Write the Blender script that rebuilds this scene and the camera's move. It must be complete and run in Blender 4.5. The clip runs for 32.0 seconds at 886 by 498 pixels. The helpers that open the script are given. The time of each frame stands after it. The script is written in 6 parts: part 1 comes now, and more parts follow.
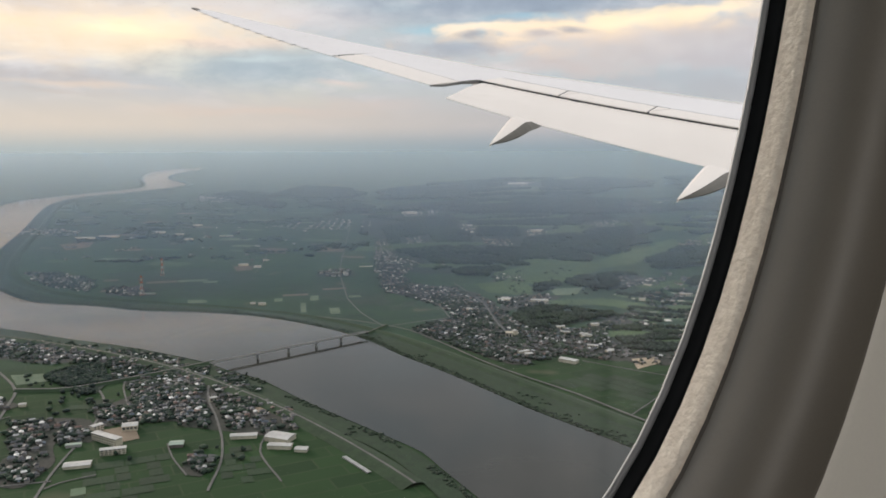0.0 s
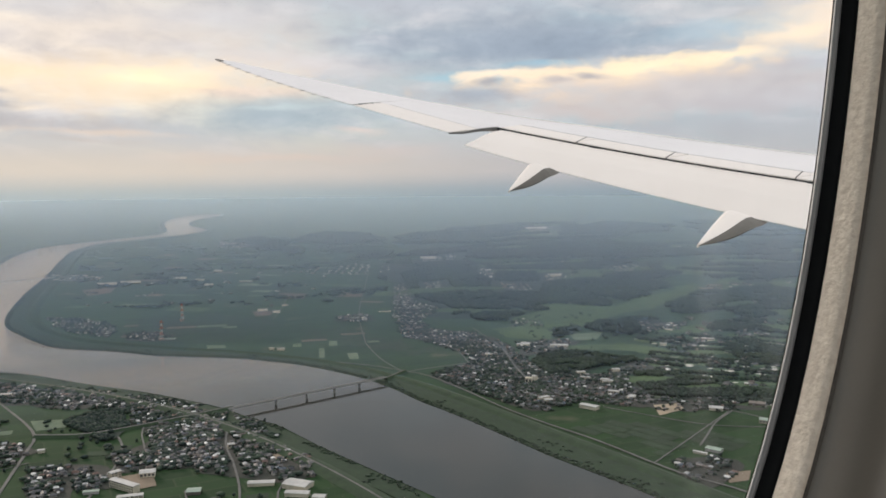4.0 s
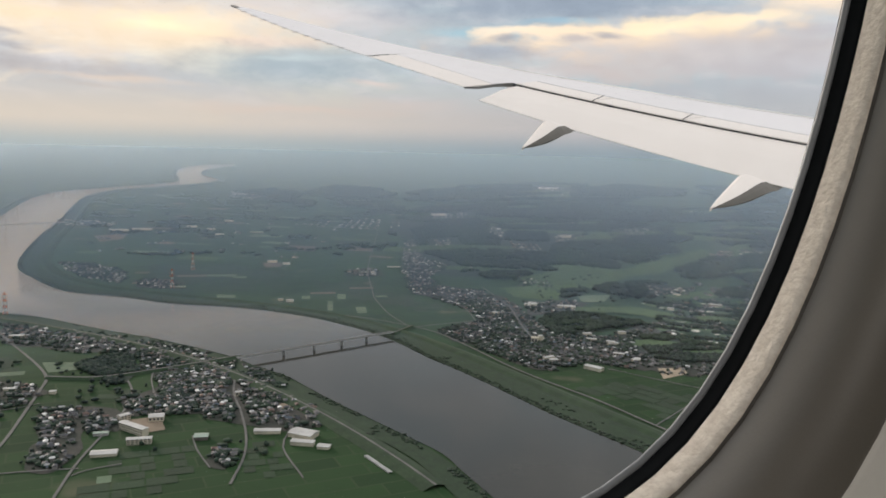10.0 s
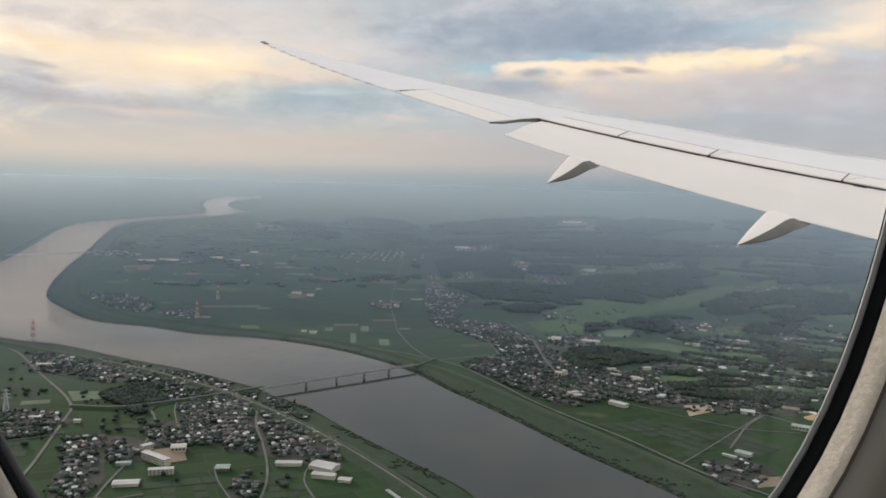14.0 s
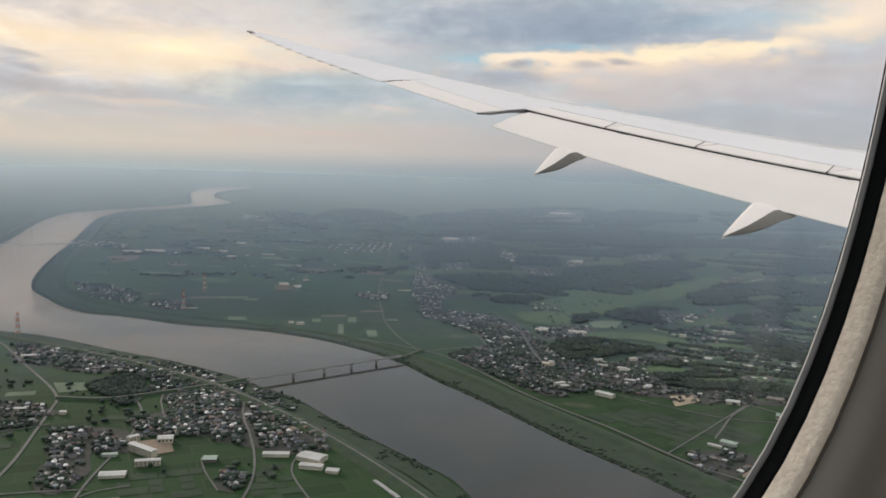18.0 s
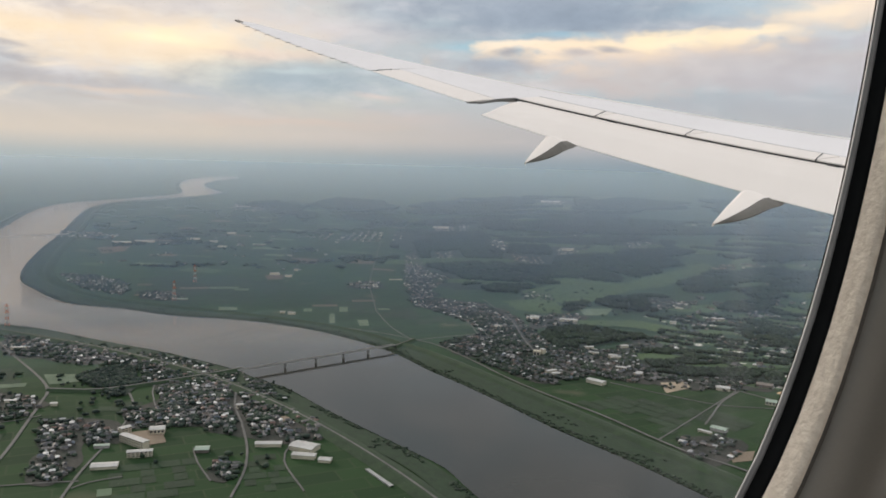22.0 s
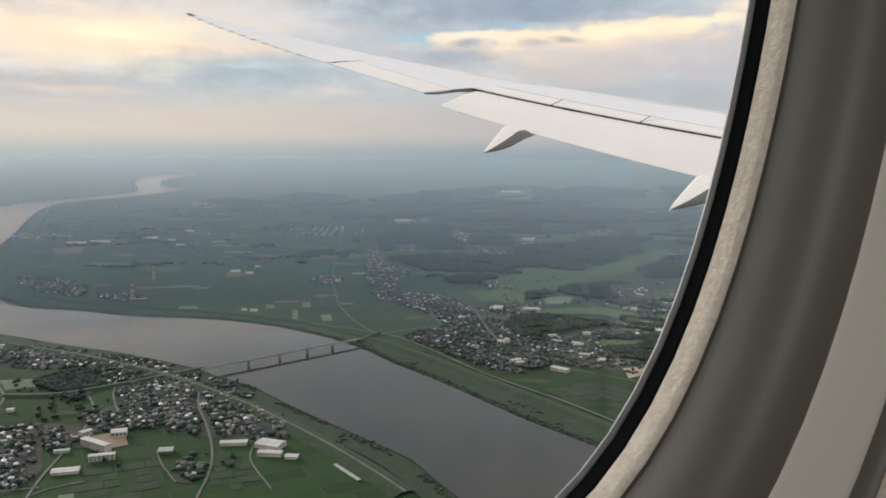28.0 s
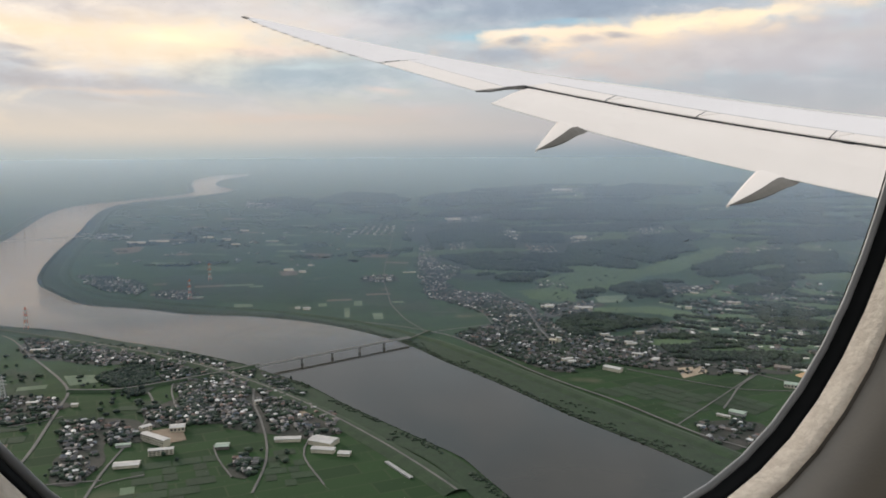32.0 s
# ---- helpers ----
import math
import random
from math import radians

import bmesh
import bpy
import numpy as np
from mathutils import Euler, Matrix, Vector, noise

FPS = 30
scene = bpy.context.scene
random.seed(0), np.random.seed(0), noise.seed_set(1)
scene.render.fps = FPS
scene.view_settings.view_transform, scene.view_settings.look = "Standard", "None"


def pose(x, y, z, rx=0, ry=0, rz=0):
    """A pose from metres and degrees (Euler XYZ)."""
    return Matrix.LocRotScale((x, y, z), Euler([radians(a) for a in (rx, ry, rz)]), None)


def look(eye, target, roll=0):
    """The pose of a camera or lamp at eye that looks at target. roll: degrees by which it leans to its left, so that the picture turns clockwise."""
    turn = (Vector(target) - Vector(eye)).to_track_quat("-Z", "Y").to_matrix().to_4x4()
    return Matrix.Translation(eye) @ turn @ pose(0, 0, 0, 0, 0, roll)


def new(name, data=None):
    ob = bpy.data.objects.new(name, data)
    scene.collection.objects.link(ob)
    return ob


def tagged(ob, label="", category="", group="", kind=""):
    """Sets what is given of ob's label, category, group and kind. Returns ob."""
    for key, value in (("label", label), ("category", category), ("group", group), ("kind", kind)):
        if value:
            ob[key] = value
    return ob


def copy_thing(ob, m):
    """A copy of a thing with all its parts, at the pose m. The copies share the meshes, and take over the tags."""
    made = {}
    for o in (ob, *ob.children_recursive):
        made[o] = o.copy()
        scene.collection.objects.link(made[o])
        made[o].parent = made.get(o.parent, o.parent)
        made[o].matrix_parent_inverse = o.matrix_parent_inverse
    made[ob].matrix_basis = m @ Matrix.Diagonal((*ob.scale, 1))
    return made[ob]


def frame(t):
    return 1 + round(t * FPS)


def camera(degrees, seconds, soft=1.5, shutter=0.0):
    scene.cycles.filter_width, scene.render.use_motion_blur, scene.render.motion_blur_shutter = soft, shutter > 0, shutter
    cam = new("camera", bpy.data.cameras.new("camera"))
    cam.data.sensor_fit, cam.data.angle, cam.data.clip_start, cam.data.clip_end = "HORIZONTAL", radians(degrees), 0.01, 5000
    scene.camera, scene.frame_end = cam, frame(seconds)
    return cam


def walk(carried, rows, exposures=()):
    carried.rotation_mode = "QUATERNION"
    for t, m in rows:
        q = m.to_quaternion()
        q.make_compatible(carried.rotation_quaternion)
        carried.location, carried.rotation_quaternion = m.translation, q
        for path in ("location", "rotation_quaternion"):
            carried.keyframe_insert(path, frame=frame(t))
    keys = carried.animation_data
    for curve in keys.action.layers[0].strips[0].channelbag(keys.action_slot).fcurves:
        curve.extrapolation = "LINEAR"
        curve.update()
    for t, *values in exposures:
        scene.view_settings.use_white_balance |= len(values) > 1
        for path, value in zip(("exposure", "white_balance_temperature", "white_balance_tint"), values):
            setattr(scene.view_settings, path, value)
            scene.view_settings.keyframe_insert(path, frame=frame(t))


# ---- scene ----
# An airliner's cabin window, its wing, and the river plain far below.
# x right, y out of the window, z up; the eye is near the origin, the plain at -H.
cam = camera(58.0, 32.0, soft=1.8)
PATH = [
    (0, 0.0299, 0.0258, -0.0002, 82.291, 0.086, -3.273),
    (0.5, 0.0342, 0.0289, 0.0081, 82.198, 0.468, -3.330),
    (1, 0.0304, 0.0317, 0.0121, 82.851, 0.441, -2.097),
    (1.5, 0.0283, 0.0252, 0.0246, 83.097, 0.146, -2.405),
    (2, 0.0295, 0.0217, 0.0277, 84.137, 1.162, -3.170),
    (2.5, 0.0265, 0.0171, 0.0203, 84.431, 1.634, -3.017),
    (3, 0.0264, 0.0168, 0.0318, 85.908, 2.186, -3.353),
    (3.5, 0.0079, 0.0093, 0.0336, 85.476, 0.623, -1.865),
    (5.5, 0.0412, 0.0490, 0.0152, 85.777, -0.046, -2.268),
    (6, 0.0357, 0.0531, 0.0020, 85.926, 0.050, -1.786),
    (6.5, 0.0257, 0.0350, -0.0013, 86.108, -0.190, -2.294),
    (7, 0.0100, 0.0212, 0.0016, 85.933, -1.897, -1.710),
    (7.5, 0.0348, 0.0295, 0.0358, 85.696, -1.669, -3.017),
    (8, 0.0254, 0.0209, 0.0075, 83.702, 0.125, -2.929),
    (8.5, 0.0171, 0.0161, -0.0117, 81.884, 0.417, -3.018),
    (9, 0.0223, 0.0204, -0.0194, 82.756, -0.051, -2.682),
    (9.5, 0.0134, 0.0091, -0.0288, 81.759, -0.175, -2.415),
    (10, 0.0074, 0.0050, -0.0214, 82.440, -1.422, -1.042),
    (10.5, -0.0078, -0.0037, -0.0301, 82.878, -1.830, 0.340),
    (11, -0.0064, -0.0115, -0.0158, 83.963, -2.434, 1.230),
    (11.5, -0.0157, -0.0306, 0.0010, 84.367, -2.392, 1.803),
    (12, -0.0190, -0.0244, 0.0074, 84.693, -2.544, 1.387),
    (12.5, -0.0158, -0.0230, 0.0063, 83.961, -2.070, 1.342),
    (13, -0.0125, -0.0216, 0.0051, 84.268, -1.539, 1.440),
    (13.5, -0.0148, -0.0200, 0.0038, 84.321, -2.158, 1.127),
    (14, -0.0172, -0.0185, 0.0024, 84.746, -1.711, 0.691),
    (14.5, -0.0124, -0.0136, 0.0075, 84.416, -1.849, 0.477),
    (16.5, 0.0066, 0.0056, 0.0280, 84.610, -2.082, -0.053),
    (17, -0.0004, 0.0003, -0.0001, 84.155, -1.857, 0.202),
    (17.5, 0.0024, 0.0036, 0.0230, 84.242, -1.593, 0.150),
    (18, -0.0039, -0.0014, 0.0001, 84.136, -1.861, -0.181),
    (18.5, -0.0110, -0.0055, -0.0115, 83.144, -2.221, -0.083),
    (19, -0.0156, -0.0078, -0.0175, 82.632, -1.702, 0.091),
    (19.5, -0.0028, -0.0016, -0.0070, 82.662, -1.698, 0.150),
    (20, 0.0100, 0.0045, 0.0036, 83.340, -1.521, -1.205),
    (20.5, 0.0111, 0.0055, 0.0060, 83.802, -1.708, -1.795),
    (21, 0.0067, 0.0035, 0.0005, 84.051, -1.597, -1.705),
    (21.5, -0.0008, 0.0030, 0.0163, 84.126, -1.384, -0.787),
    (22, 0.0032, 0.0055, 0.0165, 83.360, -1.577, -0.865),
    (22.5, 0.0027, 0.0057, 0.0051, 83.564, -1.828, -1.355),
    (23, -0.0180, -0.0029, -0.0261, 81.253, -1.196, -0.264),
    (23.5, -0.0186, -0.0102, -0.0173, 81.420, -0.903, 0.039),
    (24, 0.0071, 0.0041, 0.0221, 83.630, -0.821, -1.024),
    (24.5, -0.0028, -0.0024, -0.0030, 82.958, -1.278, -1.048),
    (26.5, -0.0160, -0.0236, -0.0024, 80.956, -0.131, -0.335),
    (27, -0.0157, -0.0165, -0.0078, 81.159, 0.519, -1.456),
    (27.5, 0.0058, -0.0035, -0.0115, 81.973, 0.375, -2.124),
    (28, 0.0230, 0.0073, -0.0099, 82.853, -0.468, -3.737),
    (28.5, 0.0138, 0.0034, -0.0165, 82.438, -0.638, -3.321),
    (29, 0.0195, 0.0065, -0.0106, 82.691, 0.119, -3.644),
    (29.5, 0.0275, 0.0105, -0.0040, 83.298, -0.113, -4.526),
    (30, 0.0264, 0.0103, 0.0011, 82.805, -0.338, -4.632),
    (30.5, 0.0242, 0.0071, -0.0140, 81.976, -0.304, -4.245),
    (31, 0.0364, 0.0182, 0.0173, 83.047, -0.171, -4.156),
    (31.5, 0.0079, 0.0079, -0.0013, 83.787, -0.024, -2.067),
    (32, -0.0152, 0.0007, -0.0208, 82.741, 0.185, -0.162),
]
walk(cam, [(r[0], pose(*r[1:])) for r in PATH], exposures=[(0.0, 0.86), (8.0, 0.86), (14.0, 0.75), (20.0, 0.75), (25.0, 0.86), (32.0, 0.86)])

H = 520.0                                   # height of the eye over the plain
FWD = Vector((0.892, 0.453, 0.0))           # the aircraft's heading
LAT = Vector((-0.453, 0.892, 0.0))          # out over its left wing
rng = random.Random(7)
nrg = np.random.default_rng(11)

# ---------------------------------------------------------------- light
scene.cycles.volume_bounces = 6             # the haze passes its light on
SUN_AZ, SUN_EL = -39.0, 12.0                # degrees from +y towards +x, and up
sun_dir = Vector((math.sin(radians(SUN_AZ)) * math.cos(radians(SUN_EL)),
                  math.cos(radians(SUN_AZ)) * math.cos(radians(SUN_EL)), math.sin(radians(SUN_EL))))
sun_data = bpy.data.lights.new("sun", "SUN")
sun_data.energy, sun_data.angle, sun_data.color = 1.5, radians(14), (1.0, 0.88, 0.76)
sun = new("sun", sun_data)
sun.matrix_world = look(sun_dir * 50, (0, 0, 0))


class Nodes:
    """Short hands for building a node tree."""

    def __init__(self, tree):
        self.t = tree
        tree.nodes.clear()

    def add(self, kind, **values):
        n = self.t.nodes.new(kind)
        for k, v in values.items():
            if k in n.inputs:
                n.inputs[k].default_value = v
        return n

    def plug(self, value, socket):
        if hasattr(value, "is_output"):
            self.t.links.new(value, socket)
        else:
            socket.default_value = value

    def math(self, op, a, b=0.0, c=0.0, clamp=False):
        n = self.t.nodes.new("ShaderNodeMath")
        n.operation, n.use_clamp = op, clamp
        for v, s in zip((a, b, c), n.inputs):
            self.plug(v, s)
        return n.outputs[0]

    def mix(self, f, a, b, how="MIX"):
        n = self.t.nodes.new("ShaderNodeMix")
        n.data_type, n.blend_type = "RGBA", how
        self.plug(f, n.inputs[0])
        self.plug(a if hasattr(a, "is_output") else (*a[:3], 1), n.inputs[6])
        self.plug(b if hasattr(b, "is_output") else (*b[:3], 1), n.inputs[7])
        return n.outputs[2]

    def noise(self, vec, scale, detail=4.0, rough=0.55, distort=0.0):
        n = self.t.nodes.new("ShaderNodeTexNoise")
        n.inputs["Scale"].default_value, n.inputs["Detail"].default_value = scale, detail
        n.inputs["Roughness"].default_value, n.inputs["Distortion"].default_value = rough, distort
        if vec is not None:
            self.plug(vec, n.inputs["Vector"])
        return n.outputs[0]

    def ramp(self, f, *stops):
        n = self.t.nodes.new("ShaderNodeValToRGB")
        el = n.color_ramp.elements
        while len(el) < len(stops):
            el.new(0.5)
        for e, (p, c) in zip(el, stops):
            e.position = p
            e.color = (*c, 1) if isinstance(c, tuple) else (c, c, c, 1)
        self.plug(f, n.inputs[0])
        return n.outputs[0]

    def step(self, f, lo, hi):
        n = self.t.nodes.new("ShaderNodeMapRange")
        n.interpolation_type = "SMOOTHSTEP"
        self.plug(f, n.inputs[0])
        n.inputs[1].default_value, n.inputs[2].default_value = lo, hi
        return n.outputs[0]


def lin(r, g, b):
    """Linear colour of an sRGB triple."""
    return tuple((c / 255 / 12.92) if c < 10 else ((c / 255 + 0.055) / 1.055) ** 2.4 for c in (r, g, b))


def make_sky():
    """Evening sky: clear sky behind broken cloud decks, warm low in the west."""
    w = bpy.data.worlds.new("evening_sky")
    scene.world = w
    w.use_nodes = True
    n = Nodes(w.node_tree)
    co = n.add("ShaderNodeTexCoord").outputs["Generated"]
    sep = n.add("ShaderNodeSeparateXYZ")
    n.plug(co, sep.inputs[0])
    x, y, z = sep.outputs
    az = n.math("DEGREES", n.math("ARCTAN2", x, y))
    el = n.math("DEGREES", n.math("ARCSINE", z))
    # flat cloud decks in perspective
    zz = n.math("ADD", n.math("MAXIMUM", z, 0.0), 0.10)
    flat = n.add("ShaderNodeCombineXYZ")
    n.plug(n.math("DIVIDE", x, zz), flat.inputs[0])
    n.plug(n.math("DIVIDE", y, zz), flat.inputs[1])
    fv = flat.outputs[0]
    # shapes in angle, stretched level
    ang = n.add("ShaderNodeCombineXYZ")
    n.plug(n.math("MULTIPLY", az, 0.045), ang.inputs[0])
    n.plug(n.math("MULTIPLY", el, 0.16), ang.inputs[1])
    av = ang.outputs[0]
    big = n.noise(av, 1.6, 7, 0.58, 0.5)
    fine = n.noise(av, 4.2, 7, 0.54, 0.4)
    deck = n.noise(fv, 1.3, 6, 0.6, 0.3)
    heap = n.add("ShaderNodeCombineXYZ")
    n.plug(n.math("MULTIPLY", az, 0.10), heap.inputs[0])
    n.plug(n.math("MULTIPLY", el, 0.19), heap.inputs[1])
    lump = n.noise(heap.outputs[0], 4.4, 7, 0.56, 0.3)
    rough = n.math("ADD", n.math("MULTIPLY", n.math("SUBTRACT", fine, 0.5), 1.2), n.math("MULTIPLY", n.math("SUBTRACT", lump, 0.5), 1.9))
    # the wind bends all outlines alike
    wa1 = n.noise(av, 2.2, 5, 0.52)
    shifted = n.add("ShaderNodeVectorMath")
    shifted.operation = "ADD"
    n.plug(av, shifted.inputs[0])
    shifted.inputs[1].default_value = (7.3, 2.1, 4.0)
    wa2 = n.noise(shifted.outputs[0], 2.6, 6, 0.54)
    azw = n.math("ADD", az, n.math("MULTIPLY", n.math("SUBTRACT", wa1, 0.5), 8.0))
    elw = n.math("ADD", el, n.math("MULTIPLY", n.math("SUBTRACT", wa2, 0.5), 2.2))
    sky = n.add("ShaderNodeTexSky")
    sky.sky_type, sky.sun_disc = "NISHITA", False
    sky.sun_elevation, sky.sun_rotation = radians(SUN_EL), radians(SUN_AZ)
    sky.air_density, sky.dust_density = 1.2, 2.5
    blue = n.mix(1.0, sky.outputs[0], (0.10, 0.10, 0.10), "MULTIPLY")
    base = n.mix(0.8, blue, lin(166, 184, 196))

    def blob(a, e, wa, we, rag=0.5, soft=0.5, tilt=0.0):
        """A ragged cloud of that place and half size in degrees: 1 inside, 0 outside."""
        da = n.math("DIVIDE", n.math("SUBTRACT", azw, a), wa)
        ee = n.math("SUBTRACT", n.math("SUBTRACT", elw, e), n.math("MULTIPLY", n.math("SUBTRACT", azw, a), tilt))
        de = n.math("DIVIDE", ee, we)
        d = n.math("SQRT", n.math("ADD", n.math("MULTIPLY", da, da), n.math("MULTIPLY", de, de)))
        d = n.math("ADD", d, n.math("MULTIPLY", rough, rag))
        return n.step(d, 1.0 + soft * 0.5, 1.0 - soft)

    def cloud(f, alpha, rgb):
        return n.mix(n.math("MULTIPLY", f, alpha), col, lin(*rgb))

    col = base
    # broad decks, grey-lilac with paler tops
    col = n.mix(n.step(big, 0.36, 0.60), col, lin(182, 186, 191))
    col = n.mix(n.math("MULTIPLY", n.step(fine, 0.48, 0.70), 0.55), col, lin(206, 202, 204))
    CLOUDS = (
        # cream cloud where the sun stands behind, with grey tufts above
        (-22, 9.6, 16, 5.0, 0.5, 0.9, 0.0, 0.85, (228, 214, 202)),
        (-27.5, 9.4, 3.4, 0.9, 0.7, 0.9, 0.0, 0.6, (192, 187, 190)),
        (-19.5, 9.6, 3.2, 0.7, 0.7, 0.9, 0.0, 0.55, (196, 190, 190)),
        (-24.0, 11.8, 6.0, 1.1, 0.7, 0.9, 0.0, 0.6, (196, 195, 200)),
        (-13.5, 11.2, 5.0, 1.1, 0.7, 0.9, 0.0, 0.6, (200, 199, 204)),
        (-24.0, 8.6, 2.4, 0.5, 1.2, 0.8, 0.0, 0.5, (194, 189, 192)),
        (-15.5, 9.3, 2.6, 0.5, 1.2, 0.8, 0.0, 0.5, (196, 192, 195)),
        (-21.5, 8.3, 2.0, 0.35, 1.2, 0.8, 0.0, 0.45, (204, 196, 194)),
        (-8.0, 8.5, 5.5, 1.1, 0.6, 0.9, 0.0, 0.6, (216, 207, 206)),
        (-18.0, 7.0, 10.5, 1.7, 0.6, 0.9, 0.0, 0.9, (243, 221, 193)),
        (-18.3, 7.5, 3.6, 0.7, 0.9, 0.9, 0.0, 0.95, (255, 238, 201)),
        (-14.5, 7.9, 3.0, 0.6, 0.9, 0.9, 0.0, 0.8, (248, 228, 200)),
        (-26.0, 7.2, 3.6, 0.6, 0.7, 0.9, 0.0, 0.7, (249, 225, 192)),
        (-11.0, 6.5, 3.6, 0.5, 0.7, 0.9, 0.0, 0.7, (234, 211, 196)),
        # small dark streaks and the grey band to the west
        (-26.6, 5.5, 2.2, 0.28, 0.5, 0.9, 0.0, 0.6, (162, 162, 169)),
        (-26.9, 6.1, 1.4, 0.2, 0.5, 0.9, 0.0, 0.5, (166, 165, 171)),
        (-24.5, 4.3, 6.0, 0.75, 0.6, 0.9, 0.0, 0.75, (178, 173, 174)),
        (-30.0, 4.6, 3.0, 0.6, 0.6, 0.9, 0.0, 0.8, (176, 172, 174)),
        (-21.0, 3.8, 5.0, 0.3, 0.6, 0.9, 0.0, 0.5, (226, 202, 182)),
        (-22.5, 3.2, 4.0, 0.3, 0.6, 0.9, 0.0, 0.55, (180, 174, 173)),
        # blue-grey bank over the river's end with pale wisps, pink streaks under it
        (-10.0, 4.9, 7.0, 1.45, 0.6, 0.9, 0.0, 0.9, (163, 176, 184)),
        (-9.5, 5.4, 2.6, 0.22, 0.8, 0.9, 0.0, 0.6, (192, 204, 206)),
        (-5.0, 5.6, 2.0, 0.25, 0.8, 0.9, 0.0, 0.5, (188, 199, 204)),
        (-1.0, 5.2, 2.4, 0.6, 0.7, 0.9, 0.0, 0.5, (174, 189, 198)),
        (-9.5, 2.0, 8.0, 0.42, 0.7, 0.9, 0.0, 0.6, (216, 189, 179)),
        (-2.0, 2.7, 4.0, 0.5, 0.7, 0.9, 0.0, 0.5, (208, 190, 184)),
        (-4.0, 4.0, 2.0, 0.25, 0.7, 0.9, 0.0, 0.55, (224, 201, 191)),
        # dark deck over the wing, blue showing at its edges
        (2.0, 12.8, 16.0, 1.5, 0.6, 0.9, 0.0, 0.75, (180, 184, 193)),
        (14.0, 14.5, 16.0, 1.9, 0.6, 0.9, 0.0, 0.7, (170, 176, 188)),
        (-3.5, 9.6, 4.0, 1.3, 0.6, 0.9, 0.0, 0.5, (178, 184, 194)),
        (8.0, 9.9, 12.5, 2.1, 0.5, 0.8, 0.0, 0.95, (153, 164, 178)),
        (11.5, 9.4, 6.0, 0.9, 0.6, 0.9, 0.0, 0.6, (140, 153, 169)),
        (2.8, 7.6, 3.0, 0.5, 0.6, 0.9, 0.0, 0.8, (160, 191, 204)),
        (9.5, 8.3, 4.0, 0.3, 0.6, 0.9, 0.0, 0.7, (152, 186, 204)),
        (22.0, 10.4, 5.0, 0.6, 0.6, 0.9, 0.12, 0.5, (160, 191, 208)),
        # the long cumulus with its lit upper edge
        (25.0, 4.0, 15.0, 1.4, 0.5, 0.9, 0.0, 0.85, (172, 175, 181)),
        (17.0, 6.5, 14.0, 1.7, 0.8, 0.7, 0.04, 0.9, (198, 190, 188)),
        (13.5, 7.1, 9.0, 0.9, 1.0, 0.8, 0.07, 0.75, (224, 206, 191)),
        (8.0, 5.0, 8.0, 0.6, 0.6, 0.9, 0.0, 0.5, (202, 190, 187)),
        (13.5, 7.7, 8.5, 0.8, 1.2, 1.0, 0.08, 0.8, (246, 222, 193)),
        (16.5, 8.1, 5.0, 0.55, 1.3, 1.0, 0.09, 0.85, (255, 236, 201)),
        (5.6, 7.5, 2.2, 0.5, 1.2, 0.8, 0.0, 0.9, (250, 230, 206)),
        (8.6, 7.3, 2.6, 0.55, 1.2, 0.8, 0.0, 0.85, (250, 227, 200)),
        (21.0, 8.6, 2.8, 0.5, 1.2, 0.8, 0.0, 0.9, (254, 232, 198)),
        (27.0, 10.8, 6.0, 1.2, 0.7, 0.9, 0.12, 0.9, (237, 220, 202)),
        (27.5, 9.8, 6.5, 1.4, 1.0, 1.0, 0.12, 0.8, (236, 217, 198)),
        (24.6, 10.0, 2.6, 0.5, 1.2, 1.0, 0.10, 0.7, (250, 230, 203)),
        (27.0, 7.6, 5.0, 0.5, 0.8, 0.9, 0.12, 0.7, (182, 180, 186)),
        (25.0, 5.8, 9.0, 1.1, 0.6, 0.9, 0.0, 0.75, (184, 181, 186)),
        # grey tufts in front of it
        (5.2, 7.0, 1.1, 0.24, 0.7, 1.0, 0.0, 0.7, (140, 148, 162)),
        (12.7, 7.3, 1.3, 0.24, 0.7, 1.0, 0.0, 0.7, (146, 152, 166)),
        (4.2, 6.2, 3.2, 0.5, 0.7, 0.9, 0.0, 0.8, (158, 165, 176)),
        (10.0, 6.95, 2.0, 0.25, 0.7, 0.9, 0.0, 0.7, (172, 171, 178)),
    )
    for a, e, wa, we, rag, soft, tilt, alpha, rgb in CLOUDS:
        col = cloud(blob(a, e, wa, we, rag, soft, tilt), alpha, rgb)
    # torn texture of the higher cloud
    torn = n.math("ADD", 0.78, n.math("ADD", n.math("MULTIPLY", lump, 0.26), n.math("MULTIPLY", fine, 0.18)))
    shade = n.add("ShaderNodeCombineXYZ")
    for k in range(3):
        n.plug(torn, shade.inputs[k])
    col = n.mix(n.step(el, 2.0, 5.0), col, n.mix(1.0, col, shade.outputs[0], "MULTIPLY"))
    # pale haze towards the horizon
    low = n.step(el, 4.6, 1.2)
    west = n.step(az, 18.0, -25.0)
    hz = n.mix(west, lin(176, 171, 172), lin(209, 195, 179))
    col = n.mix(n.math("MULTIPLY", low, 0.8), col, hz)
    col = n.mix(n.math("MULTIPLY", n.step(el, 1.2, -0.75), 0.97), col, n.mix(west, lin(129, 143, 152), lin(159, 168, 169)))
    # the rest of the dome: higher cloud
    high = n.step(el, 20.0, 45.0)
    col = n.mix(n.math("MULTIPLY", high, 0.8), col, n.mix(n.step(deck, 0.4, 0.65), lin(194, 195, 198), lin(214, 207, 201)))
    bg = n.add("ShaderNodeBackground")
    n.plug(col, bg.inputs[0])
